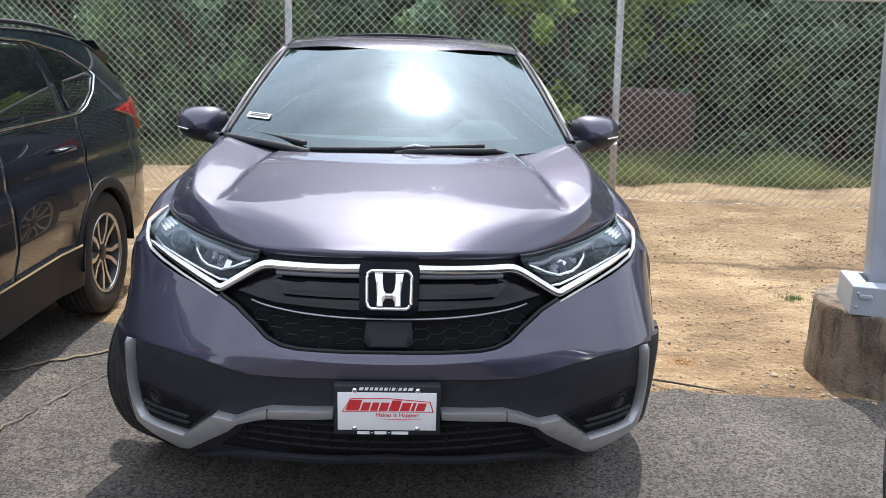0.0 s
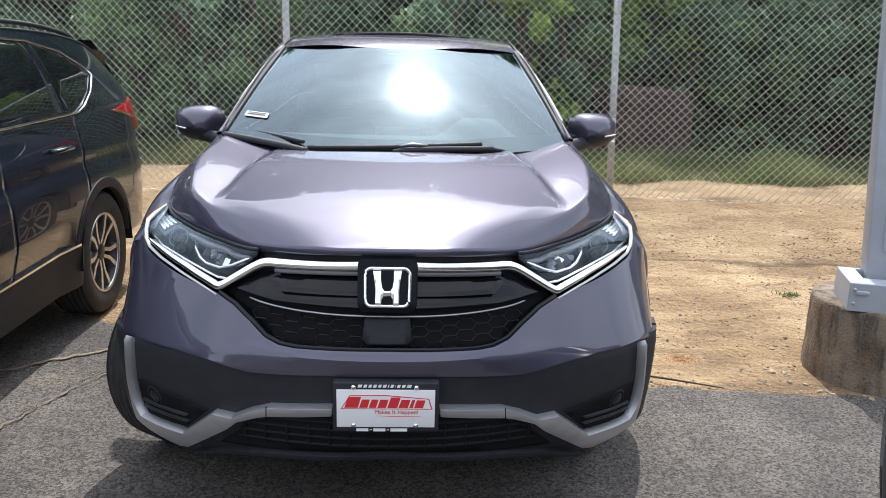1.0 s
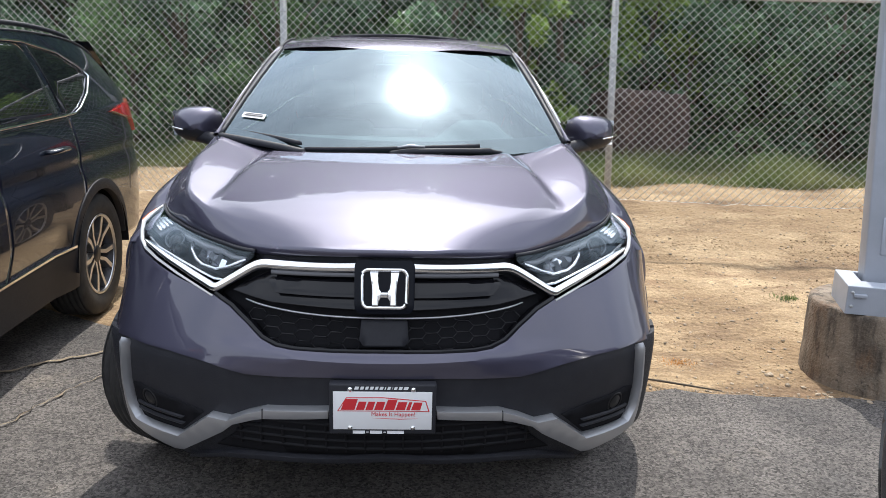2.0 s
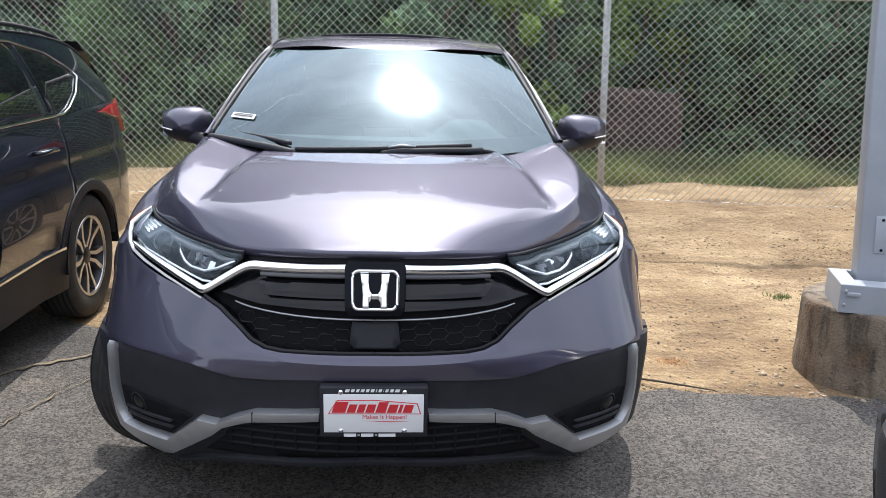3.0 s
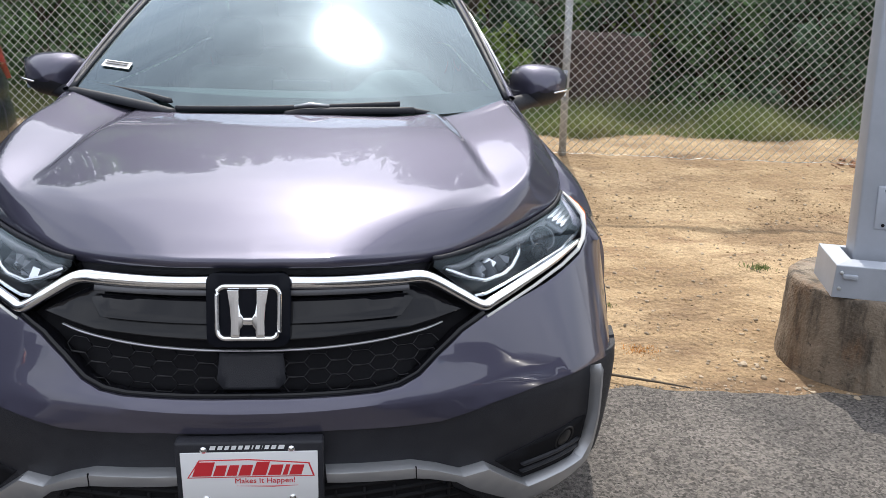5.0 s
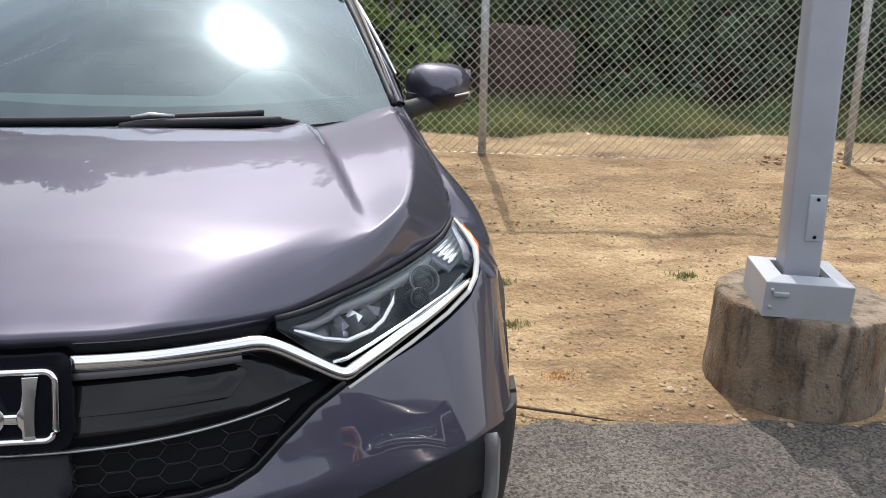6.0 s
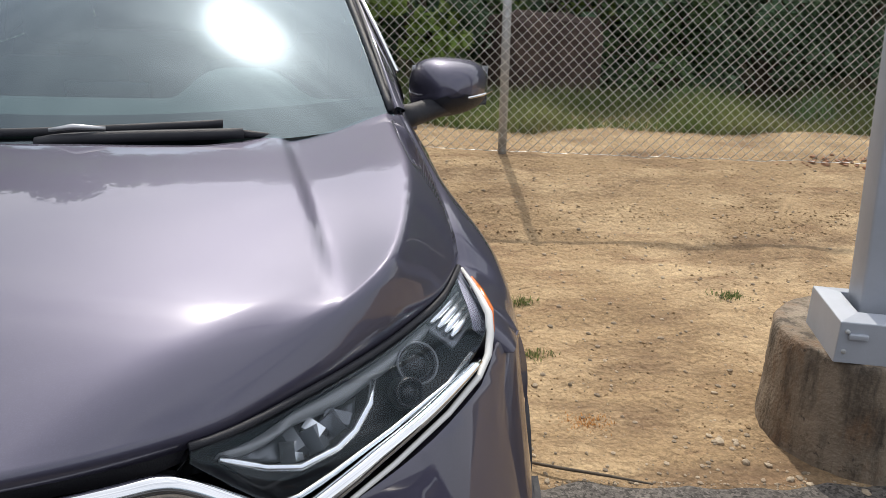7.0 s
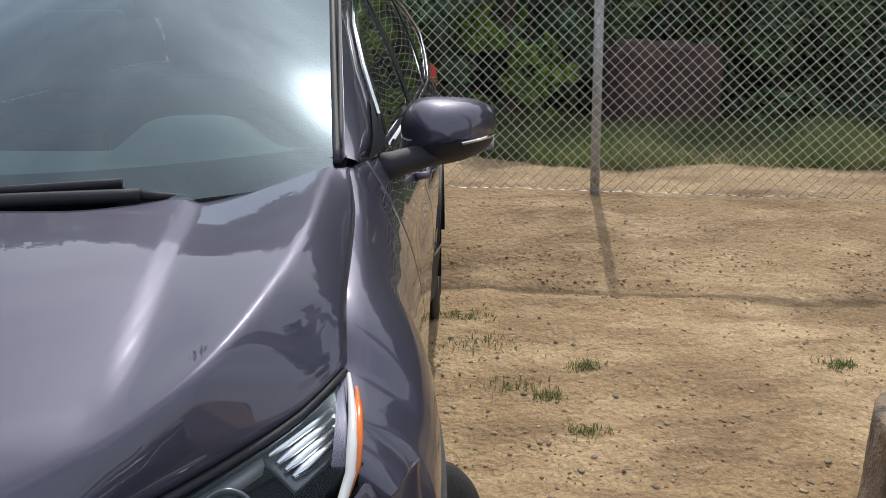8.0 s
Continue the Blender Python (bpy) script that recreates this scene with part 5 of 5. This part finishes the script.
def crumbs(name, spots, material, label, category):
    """Many small lumps as one mesh."""
    rng = random.Random(len(spots))
    tmp = bmesh.new()
    bmesh.ops.create_icosphere(tmp, subdivisions=1, radius=1)
    base, tris = [v.co.copy() for v in tmp.verts], [[v.index for v in f.verts] for f in tmp.faces]
    tmp.free()
    verts, faces = [], []
    for x, y, r in spots:
        k, a, n = [r * (0.6 + 0.8 * rng.random()) for _ in range(3)], rng.random() * 6.28, len(verts)
        z, c, d = ground_z(x, y) + r * 0.15, math.cos(a), math.sin(a)
        for p in base:
            q = (p.x * k[0] * (0.8 + 0.4 * rng.random()), p.y * k[1] * (0.8 + 0.4 * rng.random()), p.z * k[2] * 0.7)
            verts.append((x + q[0] * c - q[1] * d, y + q[0] * d + q[1] * c, z + q[2]))
        faces += [(t[0] + n, t[1] + n, t[2] + n) for t in tris]
    me = bpy.data.meshes.new(name)
    me.from_pydata(verts, [], faces)
    me.materials.append(material)
    return tagged(new(name, me), label, category, kind="stuff")


rng = random.Random(4)
spots = []
for k in range(2200):
    x = 0.9 + 4.2 * rng.random() ** 1.2
    y = edge_y(x) + 0.02 + 3.6 * rng.random() ** 1.5
    if math.hypot(x - 2.55, y - 1.72) > 0.4:
        spots.append((x, y, 0.003 + 0.010 * rng.random() ** 3))
crumbs("pebbles", spots, STONE, "small stones scattered over the sand", "stones")
spots = []
for k in range(9000):
    x = 0.8 + 5.2 * rng.random() ** 1.1
    y = edge_y(x) + 0.03 + 3.7 * rng.random()
    if math.hypot(x - 2.55, y - 1.72) > 0.4 and noise.noise(Vector((x * 0.9, y * 2.0, 9))) > 0.0 + 0.35 * rng.random() - 0.15:
        spots.append((x, y, 0.002 + 0.007 * rng.random() ** 4))
for k in range(3200):
    x, y = rng.uniform(1.3, 6.0), 3.95 + rng.gauss(0, 0.22)
    if noise.noise(Vector((x * 1.3, y * 4.0, 21))) > -0.05:
        spots.append((x, y, 0.002 + 0.008 * rng.random() ** 3))
crumbs("soil_clods", spots, CLOD, "dark crumbs of soil strewn over the sand", "soil")
spots = [(x, edge_y(x) - 0.06 * rng.random() ** 2 + 0.02, 0.002 + 0.006 * rng.random() ** 3) for x in [rng.uniform(0.9, 4.5) for _ in range(900)]]
crumbs("gravel_edge", spots, STONE, "loose gravel along the edge of the asphalt", "gravel")


def stones(name, count, spot, size, material, label, seed):
    rng = random.Random(seed)
    first = None
    for k in range(count):
        x, y = spot(rng)
        r = size[0] + (size[1] - size[0]) * rng.random() ** 2
        bm = bmesh.new()
        lump(bm, (0, 0, 0), r, rng, 0.6, 1)
        ob = part(name, bm, material, smooth=False, fix=False)
        ob.matrix_basis = pose(x, y, ground_z(x, y) + r * 0.3)
        tagged(ob, label, "stone", name + " on the sand")


stones("stone", 34, lambda r: (2.53 + 0.46 * math.cos(a := r.uniform(2.4, 5.6)) * r.uniform(0.95, 1.25), 1.72 + 0.42 * math.sin(a) * r.uniform(0.95, 1.2)), (0.006, 0.020), STONE, "small grey-brown stone lying on sand by the post base", 8)
stones("rubble_brick", 80, lambda r: (4.72 + r.gauss(0, 0.36), 4.93 + r.gauss(0, 0.10)), (0.010, 0.036), BRICK, "broken reddish brick piece on the sand", 9)

# unseen plain wall, added to close the lot behind the camera in reflections
wall = tagged(part("unseen_wall_south", box(bmesh.new(), (-45, -24.4, -0.1), (45, -24, 5.0)), mat("dull_render", (0.20, 0.20, 0.21), 0.9, second=(0.15, 0.15, 0.155), scale=0.4)), "plain grey wall added out of view across the lot", "wall", kind="structure")

# ---- lamp post ----
post = root("lamp_post", pose(2.43, 1.615, 0.405, 0, 0, -17))
tagged(post, "grey square steel lamp post bolted to a round concrete footing", "lamp post")
pole = bevel(part("pole", box(bmesh.new(), (-0.069, -0.069, 0.0), (0.069, 0.069, 6.0)), POLE_PAINT, post), 0.012, 3)
lean = pose(0, 0, 0, 0, 0, 17) @ pose(0, 0, 0, -3.7, -1.6, 0) @ pose(0, 0, 0, 0, 0, -17)
pole.matrix_basis = lean
cover = bmesh.new()
S, H = 0.165, 0.142
pts_o = [(-S, -S), (S, -S), (S, S), (-S, S)]
for i in range(4):
    a, b = Vector(pts_o[i]), Vector(pts_o[(i + 1) % 4])
    v = [cover.verts.new((a.x, a.y, 0)), cover.verts.new((b.x, b.y, 0)), cover.verts.new((b.x, b.y, H)), cover.verts.new((a.x, a.y, H))]
    cover.faces.new(v)
    ia, ib = a * 0.56, b * 0.56
    w = [cover.verts.new((ib.x, ib.y, H + 0.012)), cover.verts.new((ia.x, ia.y, H + 0.012)), cover.verts.new((ib.x, ib.y, H - 0.02)), cover.verts.new((ia.x, ia.y, H - 0.02))]
    cover.faces.new((v[3], v[2], w[0], w[1]))
    cover.faces.new((w[1], w[0], w[2], w[3]))
bmesh.ops.remove_doubles(cover, verts=cover.verts[:], dist=0.0005)
cv = part("base_cover", cover, POLE_PAINT, post, "folded sheet-metal base cover", smooth=False)
bevel(cv, 0.004, 2)
for x, z in ((-0.12, 0.11), (-0.12, 0.04)):
    part("bolt", lathe(bmesh.new(), [(0.008, -0.004), (0.008, 0.004), (0.004, 0.006), (0.0, 0.006)], 12, pose(x - 0.02, -S - 0.002, z, 90, 0, 0)), GALV, cv)
lug = bevel(part("latch", box(bmesh.new(), (-0.135, -S - 0.012, 0.085), (-0.075, -S + 0.004, 0.105)), POLE_PAINT, cv), 0.004)
access = bevel(part("access_cover", box(bmesh.new(), (-0.005, -0.078, 0.28), (0.060, -0.066, 0.465)), POLE_PAINT, post, "oblong access cover"), 0.006, 3)
access.matrix_basis = lean
for z in (0.298, 0.447):
    part("screw", lathe(bmesh.new(), [(0.007, 0.0), (0.007, 0.003), (0.0, 0.004)], 12, pose(0.028, -0.078, z, 90, 0, 0)), RECESS, access)


def footing():
    bm = bmesh.new()
    R = 0.36
    prof = [(0.0, 0.403), (0.15, 0.405), (0.28, 0.405), (0.346, 0.404), (0.356, 0.397), (0.360, 0.384), (0.361, 0.25), (0.362, 0.16), (0.365, 0.08), (0.368, 0.0), (0.37, -0.12)]
    fine = []
    for (r0, h0), (r1, h1) in zip(prof, prof[1:]):
        n = max(1, int(math.hypot(r1 - r0, h1 - h0) / 0.02))
        fine += [(r0 + (r1 - r0) * k / n, h0 + (h1 - h0) * k / n) for k in range(n)]
    fine.append(prof[-1])
    lathe(bm, fine[1:], 120)
    bm.faces.new([v for v in bm.verts[:120]])
    for v in bm.verts:
        p = v.co * 1.0
        d = 0.003 * noise.noise(p * 9) + 0.003 * noise.noise(p * 26) + 0.003 * noise.noise(p * 60)
        if 0.365 < p.z < 0.41 and math.hypot(p.x, p.y) > 0.30:
            d += min(0, 0.020 * noise.noise(p * 16) - 0.003)
        rr = math.hypot(p.x, p.y)
        if rr > 0.2:
            a = math.atan2(p.y, p.x)
            crack = abs(a + 1.95 + 0.05 * noise.noise(Vector((p.z * 22, 0, 0)))) * 0.36
            if crack < 0.012 and p.z < 0.39:
                d -= 0.012 * (1 - crack / 0.012)
            v.co.x += p.x / rr * d
            v.co.y += p.y / rr * d
        else:
            v.co.z += d * 0.3
    ob = part("concrete_footing", bm, CONCRETE)
    ob.matrix_basis = pose(2.555, 1.725, 0)
    return tagged(ob, "weathered round concrete footing with a crack and chipped rim", "footing")


footing()

# ---- fence ----
FX, FY, FS, STEP = 1.927, 5.20, -0.13, 3.03


def fence_point(x, z):
    return Vector((x - 0.012 * (z - 0.33), FY + FS * (x - FX) + 0.065 * (z - 0.33), z))


fence = root("chain_link_fence")
tagged(fence, "galvanised chain-link fence on round steel posts", "fence")
FZ = 2.15
for k in range(-3, 4):
    x = FX + STEP * k
    base = ground_z(x, FY + FS * (x - FX))
    p = part("fence_post", tube(bmesh.new(), [fence_point(x, base - 0.1), fence_point(x, FZ + 0.03)], 0.032, 14), GALV, fence)
    for h in (0.45, 0.64, 0.97, 1.30, 1.66):
        part("wire_tie", lathe(bmesh.new(), [(0.034, -0.004), (0.037, 0.0), (0.034, 0.004)], 14, Matrix.Translation(fence_point(x, base + h))), GALV, p)
    part("post_cap", lathe(bmesh.new(), [(0.036, 0.0), (0.036, 0.03), (0.02, 0.05), (0.0, 0.055)], 14, Matrix.Translation(fence_point(x, FZ + 0.02))), GALV, p)
part("top_rail", tube(bmesh.new(), [fence_point(FX + STEP * -3, FZ), fence_point(FX + STEP * 3, FZ)], 0.021, 10), GALV, fence)


def chain_link():
    P, r = 0.076, 0.0031
    x0, x1 = FX - 3 * STEP, FX + 3 * STEP
    verts, faces = [], []
    nrow = int((FZ - 0.10) / (P / 2))
    for i in range(int((x1 - x0) / P)):
        for half in (0, 1):
            base = len(verts)
            for j in range(nrow + 1):
                x = x0 + P * i + (P / 2 if j % 2 else P * half)
                z = FZ - P / 2 * j
                g = ground_z(x, FY + FS * (x - FX)) + 0.02
                o = 0.0022 * (1 if half else -1) * (1 if j % 2 else -1)
                sway = 0.008 * noise.noise(Vector((x * 0.9, z * 1.3, 2)))
                c = fence_point(x, max(z, g)) + Vector((0, -0.036 + o + sway, 0))
                for t in (0.5, 2.6, 4.7):
                    verts.append((c.x + r * math.cos(t), c.y + r * math.sin(t), c.z + r * math.sin(t) * 0.5))
            for j in range(nrow):
                a, b = base + 3 * j, base + 3 * j + 3
                if abs(verts[a][2] - verts[b][2]) < 1e-4:
                    continue
                for k in range(3):
                    faces.append((a + k, a + (k + 1) % 3, b + (k + 1) % 3, b + k))
    me = bpy.data.meshes.new("chain_link")
    me.from_pydata(verts, [], faces)
    for p in me.polygons:
        p.use_smooth = True
    me.materials.append(WIRE)
    ob = new("chain_link", me)
    ob.parent = fence
    tagged(ob, "diamond wire mesh", kind="stuff")


chain_link()

# ---- grass and weeds ----


def blades(name, count, spot, size, material, label, seed, kind="stuff"):
    rng = random.Random(seed)
    verts, faces = [], []
    for _ in range(count):
        x, y, g = spot(rng)
        z = ground_z(x, y) - 0.01
        h = size * (0.4 + rng.random() ** 1.5) * g
        a, w = rng.random() * 6.28, (0.0016 + 0.0022 * rng.random()) * (1 + size * 2)
        lean = h * (0.15 + 0.6 * rng.random())
        b = rng.random() * 6.28
        n = len(verts)
        dx, dy = math.cos(a) * w, math.sin(a) * w
        lx, ly = math.cos(b) * lean, math.sin(b) * lean
        verts += [(x - dx, y - dy, z), (x + dx, y + dy, z), (x + lx * 0.4 + dx * 0.7, y + ly * 0.4 + dy * 0.7, z + h * 0.6), (x + lx * 0.4 - dx * 0.7, y + ly * 0.4 - dy * 0.7, z + h * 0.6), (x + lx, y + ly, z + h)]
        faces += [(n, n + 1, n + 2, n + 3), (n + 3, n + 2, n + 4)]
    me = bpy.data.meshes.new(name)
    me.from_pydata(verts, [], faces)
    me.materials.append(material)
    return tagged(new(name, me), label, "grass", kind=kind)


def strip(rng):
    x = rng.uniform(-9, 13)
    y = FY + FS * (x - FX) + 0.95 + 0.5 * noise.noise(Vector((x * 0.7, 0, 0))) + 2.0 * rng.random() ** 1.5
    return x, y, 0.5 + 1.7 * max(0, noise.noise(Vector((x * 1.1, y * 1.1, 4))) + 0.25)


blades("grass_strip", 95000, strip, 0.14, GRASS, "wild green and dry grass behind the fence", 5)


def weeds(rng):
    x = rng.uniform(-9, 13)
    y = FY + FS * (x - FX) + 1.5 + 1.2 * rng.random()
    return x, y, 0.15 + 2.2 * max(0, noise.noise(Vector((x * 1.7, y * 1.3, 14)))) ** 1.3


blades("tall_weeds", 24000, weeds, 0.24, LEAF[1], "taller bright green weeds among the grass", 6)
for i, (x, y, s) in enumerate(((1.10, 3.15, 0.16), (1.22, 2.77, 0.10), (1.54, 2.95, 0.06), (1.47, 2.42, 0.06), (2.63, 2.92, 0.06), (1.00, 3.45, 0.10), (1.36, 2.68, 0.05))):
    blades("grass_tuft", 220, lambda r: (x + r.gauss(0, s * 0.7), y + r.gauss(0, s * 0.4), 1.0), 0.032, GRASS, "small tuft of grass growing in the sand", 20 + i)

DRY = leaf_mat("dry_orange_blades", (0.42, 0.20, 0.07), (0.50, 0.30, 0.12))
blades("dry_grass_patch", 420, lambda r: (1.54 + r.gauss(0, 0.045), 1.865 + r.gauss(0, 0.03), 0.6), 0.03, DRY, "small patch of dry orange grass on the sand", 41)
# fallen stick
stick = part("stick", tube(bmesh.new(), [(1.25, 1.60, 0.018), (1.36, 1.545, 0.022), (1.50, 1.50, 0.016), (1.63, 1.445, 0.014)], [0.005, 0.006, 0.005, 0.003], 6), BARK)
tagged(stick, "thin dry stick lying on the sand", "stick")


def mound():
    bm = bmesh.new()
    q = bmesh.ops.create_icosphere(bm, subdivisions=4, radius=1)
    for v in q["verts"]:
        c = v.co
        p = Vector((math.copysign(abs(c.x) ** 0.32, c.x) * 0.58, math.copysign(abs(c.y) ** 0.4, c.y) * 0.5, math.copysign(abs(c.z) ** 0.3, c.z) * 0.78))
        v.co = p * (1 + 0.10 * noise.noise(p * 3) + 0.05 * noise.noise(p * 9))
    ob = part("earth_bank", bm, EARTH, smooth=False)
    ob.matrix_basis = pose(3.02, 8.3, 0.42, 0, 0, 15)
    tagged(ob, "dark reddish-brown bank of bare earth behind the fence", "earth bank")


mound()


# ---- trees ----
def leaf_cloud(rng, clumps, per, leaf, verts, faces):
    for c, r in clumps:
        for _ in range(per):
            while True:
                d = Vector((rng.uniform(-1, 1), rng.uniform(-1, 1), rng.uniform(-1, 1)))
                if d.length < 1:
                    break
            p = c + d * r
            n = Vector((rng.gauss(0, 1), rng.gauss(0, 1), rng.gauss(0.4, 1))).normalized()
            u = n.cross(Vector((rng.random(), rng.random(), rng.random() + 0.1))).normalized()
            w = n.cross(u)
            s = leaf * (0.6 + 0.8 * rng.random())
            k = len(verts)
            verts.extend([tuple(p - u * s), tuple(p + w * s * 0.42 + n * s * 0.12), tuple(p + u * s), tuple(p - w * s * 0.42 + n * s * 0.12)])
            faces.append((k, k + 1, k + 2, k + 3))


def tree(x, y, height, spread, seed, material, leaf=0.085, per=70, clump_n=70, low=0.12, label=""):
    rng = random.Random(seed)
    z0 = ground_z(x, y) - 0.1
    t = root("tree", pose(x, y, z0))
    bm = bmesh.new()
    lean = Vector((rng.uniform(-0.3, 0.3), rng.uniform(-0.3, 0.3), 0))
    trunk = [Vector((0, 0, 0)) + lean * (k / 6) ** 2 + Vector((0, 0, height * 0.85 * k / 6)) for k in range(7)]
    r0 = 0.035 * height ** 0.8
    tube(bm, trunk, [r0 * (1 - 0.13 * k) for k in range(7)], 8)
    clumps = []
    for k in range(clump_n):
        h = low + (1 - low) * rng.random() ** 0.9
        a, q = rng.random() * 6.28, rng.random() ** 0.5
        wide = spread * (0.35 + 0.75 * math.sin(math.pi * min(1, 0.15 + 0.8 * h)))
        c = Vector((math.cos(a) * q * wide, math.sin(a) * q * wide, h * height)) + lean * h * h
        clumps.append((c, spread * rng.uniform(0.16, 0.32)))
        if k < 14:
            b = trunk[min(5, max(1, int(h * 5)))]
            tube(bm, [b, b.lerp(c, 0.5) + Vector((0, 0, 0.1)), c], [r0 * 0.35, r0 * 0.22, r0 * 0.08], 5)
    part("trunk", bm, BARK, t)
    verts, faces = [], []
    leaf_cloud(rng, clumps, per, leaf, verts, faces)
    me = bpy.data.meshes.new("crown")
    me.from_pydata(verts, [], faces)
    me.materials.append(material)
    c = new("crown", me)
    c.parent = t
    tagged(t, label or "leafy green broadleaf tree in the dense wood behind the fence", "tree", "trees behind the fence")
    return t


rng = random.Random(12)
for k, x in enumerate(np.arange(-9.5, 15, 1.75)):
    tree(x + rng.uniform(-0.4, 0.4), 12.3 - 0.10 * x + rng.uniform(-0.5, 0.6), rng.uniform(5.7, 6.8), rng.uniform(1.4, 1.9), 100 + k, LEAF[0 if k % 3 else 1], per=95, clump_n=80, low=0.04)
for k, x in enumerate(np.arange(-16, 22, 2.0)):
    tree(x + rng.uniform(-0.6, 0.6), 15.6 - 0.10 * x + rng.uniform(-0.6, 0.8), rng.uniform(8.3, 9.5), rng.uniform(2.0, 2.6), 200 + k, LEAF[k % 2], leaf=0.17, per=90, clump_n=135, low=0.02)
for k, (x, y, h, s, m) in enumerate(((-3.5, 8.6, 2.0, 0.9, 1), (-1.6, 8.5, 2.6, 0.8, 1), (0.4, 8.3, 2.3, 0.8, 0), (1.55, 8.0, 2.6, 0.55, 2), (2.2, 9.2, 3.0, 0.9, 1), (4.4, 8.4, 1.7, 0.8, 1), (5.6, 8.2, 2.3, 1.0, 0), (7.3, 8.0, 2.2, 1.0, 0), (9.2, 7.9, 2.4, 1.0, 1), (-5.6, 8.8, 2.3, 1.0, 0), (3.4, 9.4, 2.6, 0.8, 2))):
    b = tree(x, y, h, s, 300 + k, LEAF[m], leaf=0.06, per=80, clump_n=46, low=0.02, label="leafy shrub growing behind the fence")
    b.name = "shrub"
    tagged(b, category="shrub", group="shrubs behind the fence")
rng = random.Random(31)
for k, x in enumerate(np.arange(-8.5, 12.5, 0.95)):
    if 2.2 < x < 3.7:
        continue
    b = tree(x + rng.uniform(-0.25, 0.25), 8.15 - 0.13 * (x - FX) + rng.uniform(0, 0.8), rng.uniform(1.2, 2.4), rng.uniform(0.55, 0.85), 400 + k, LEAF[0 if rng.random() < 0.7 else 1], leaf=0.055, per=90, clump_n=40, low=0.0, label="dark leafy bush at the edge of the wood")
    b.name = "bush"
    tagged(b, category="bush", group="bushes behind the fence")
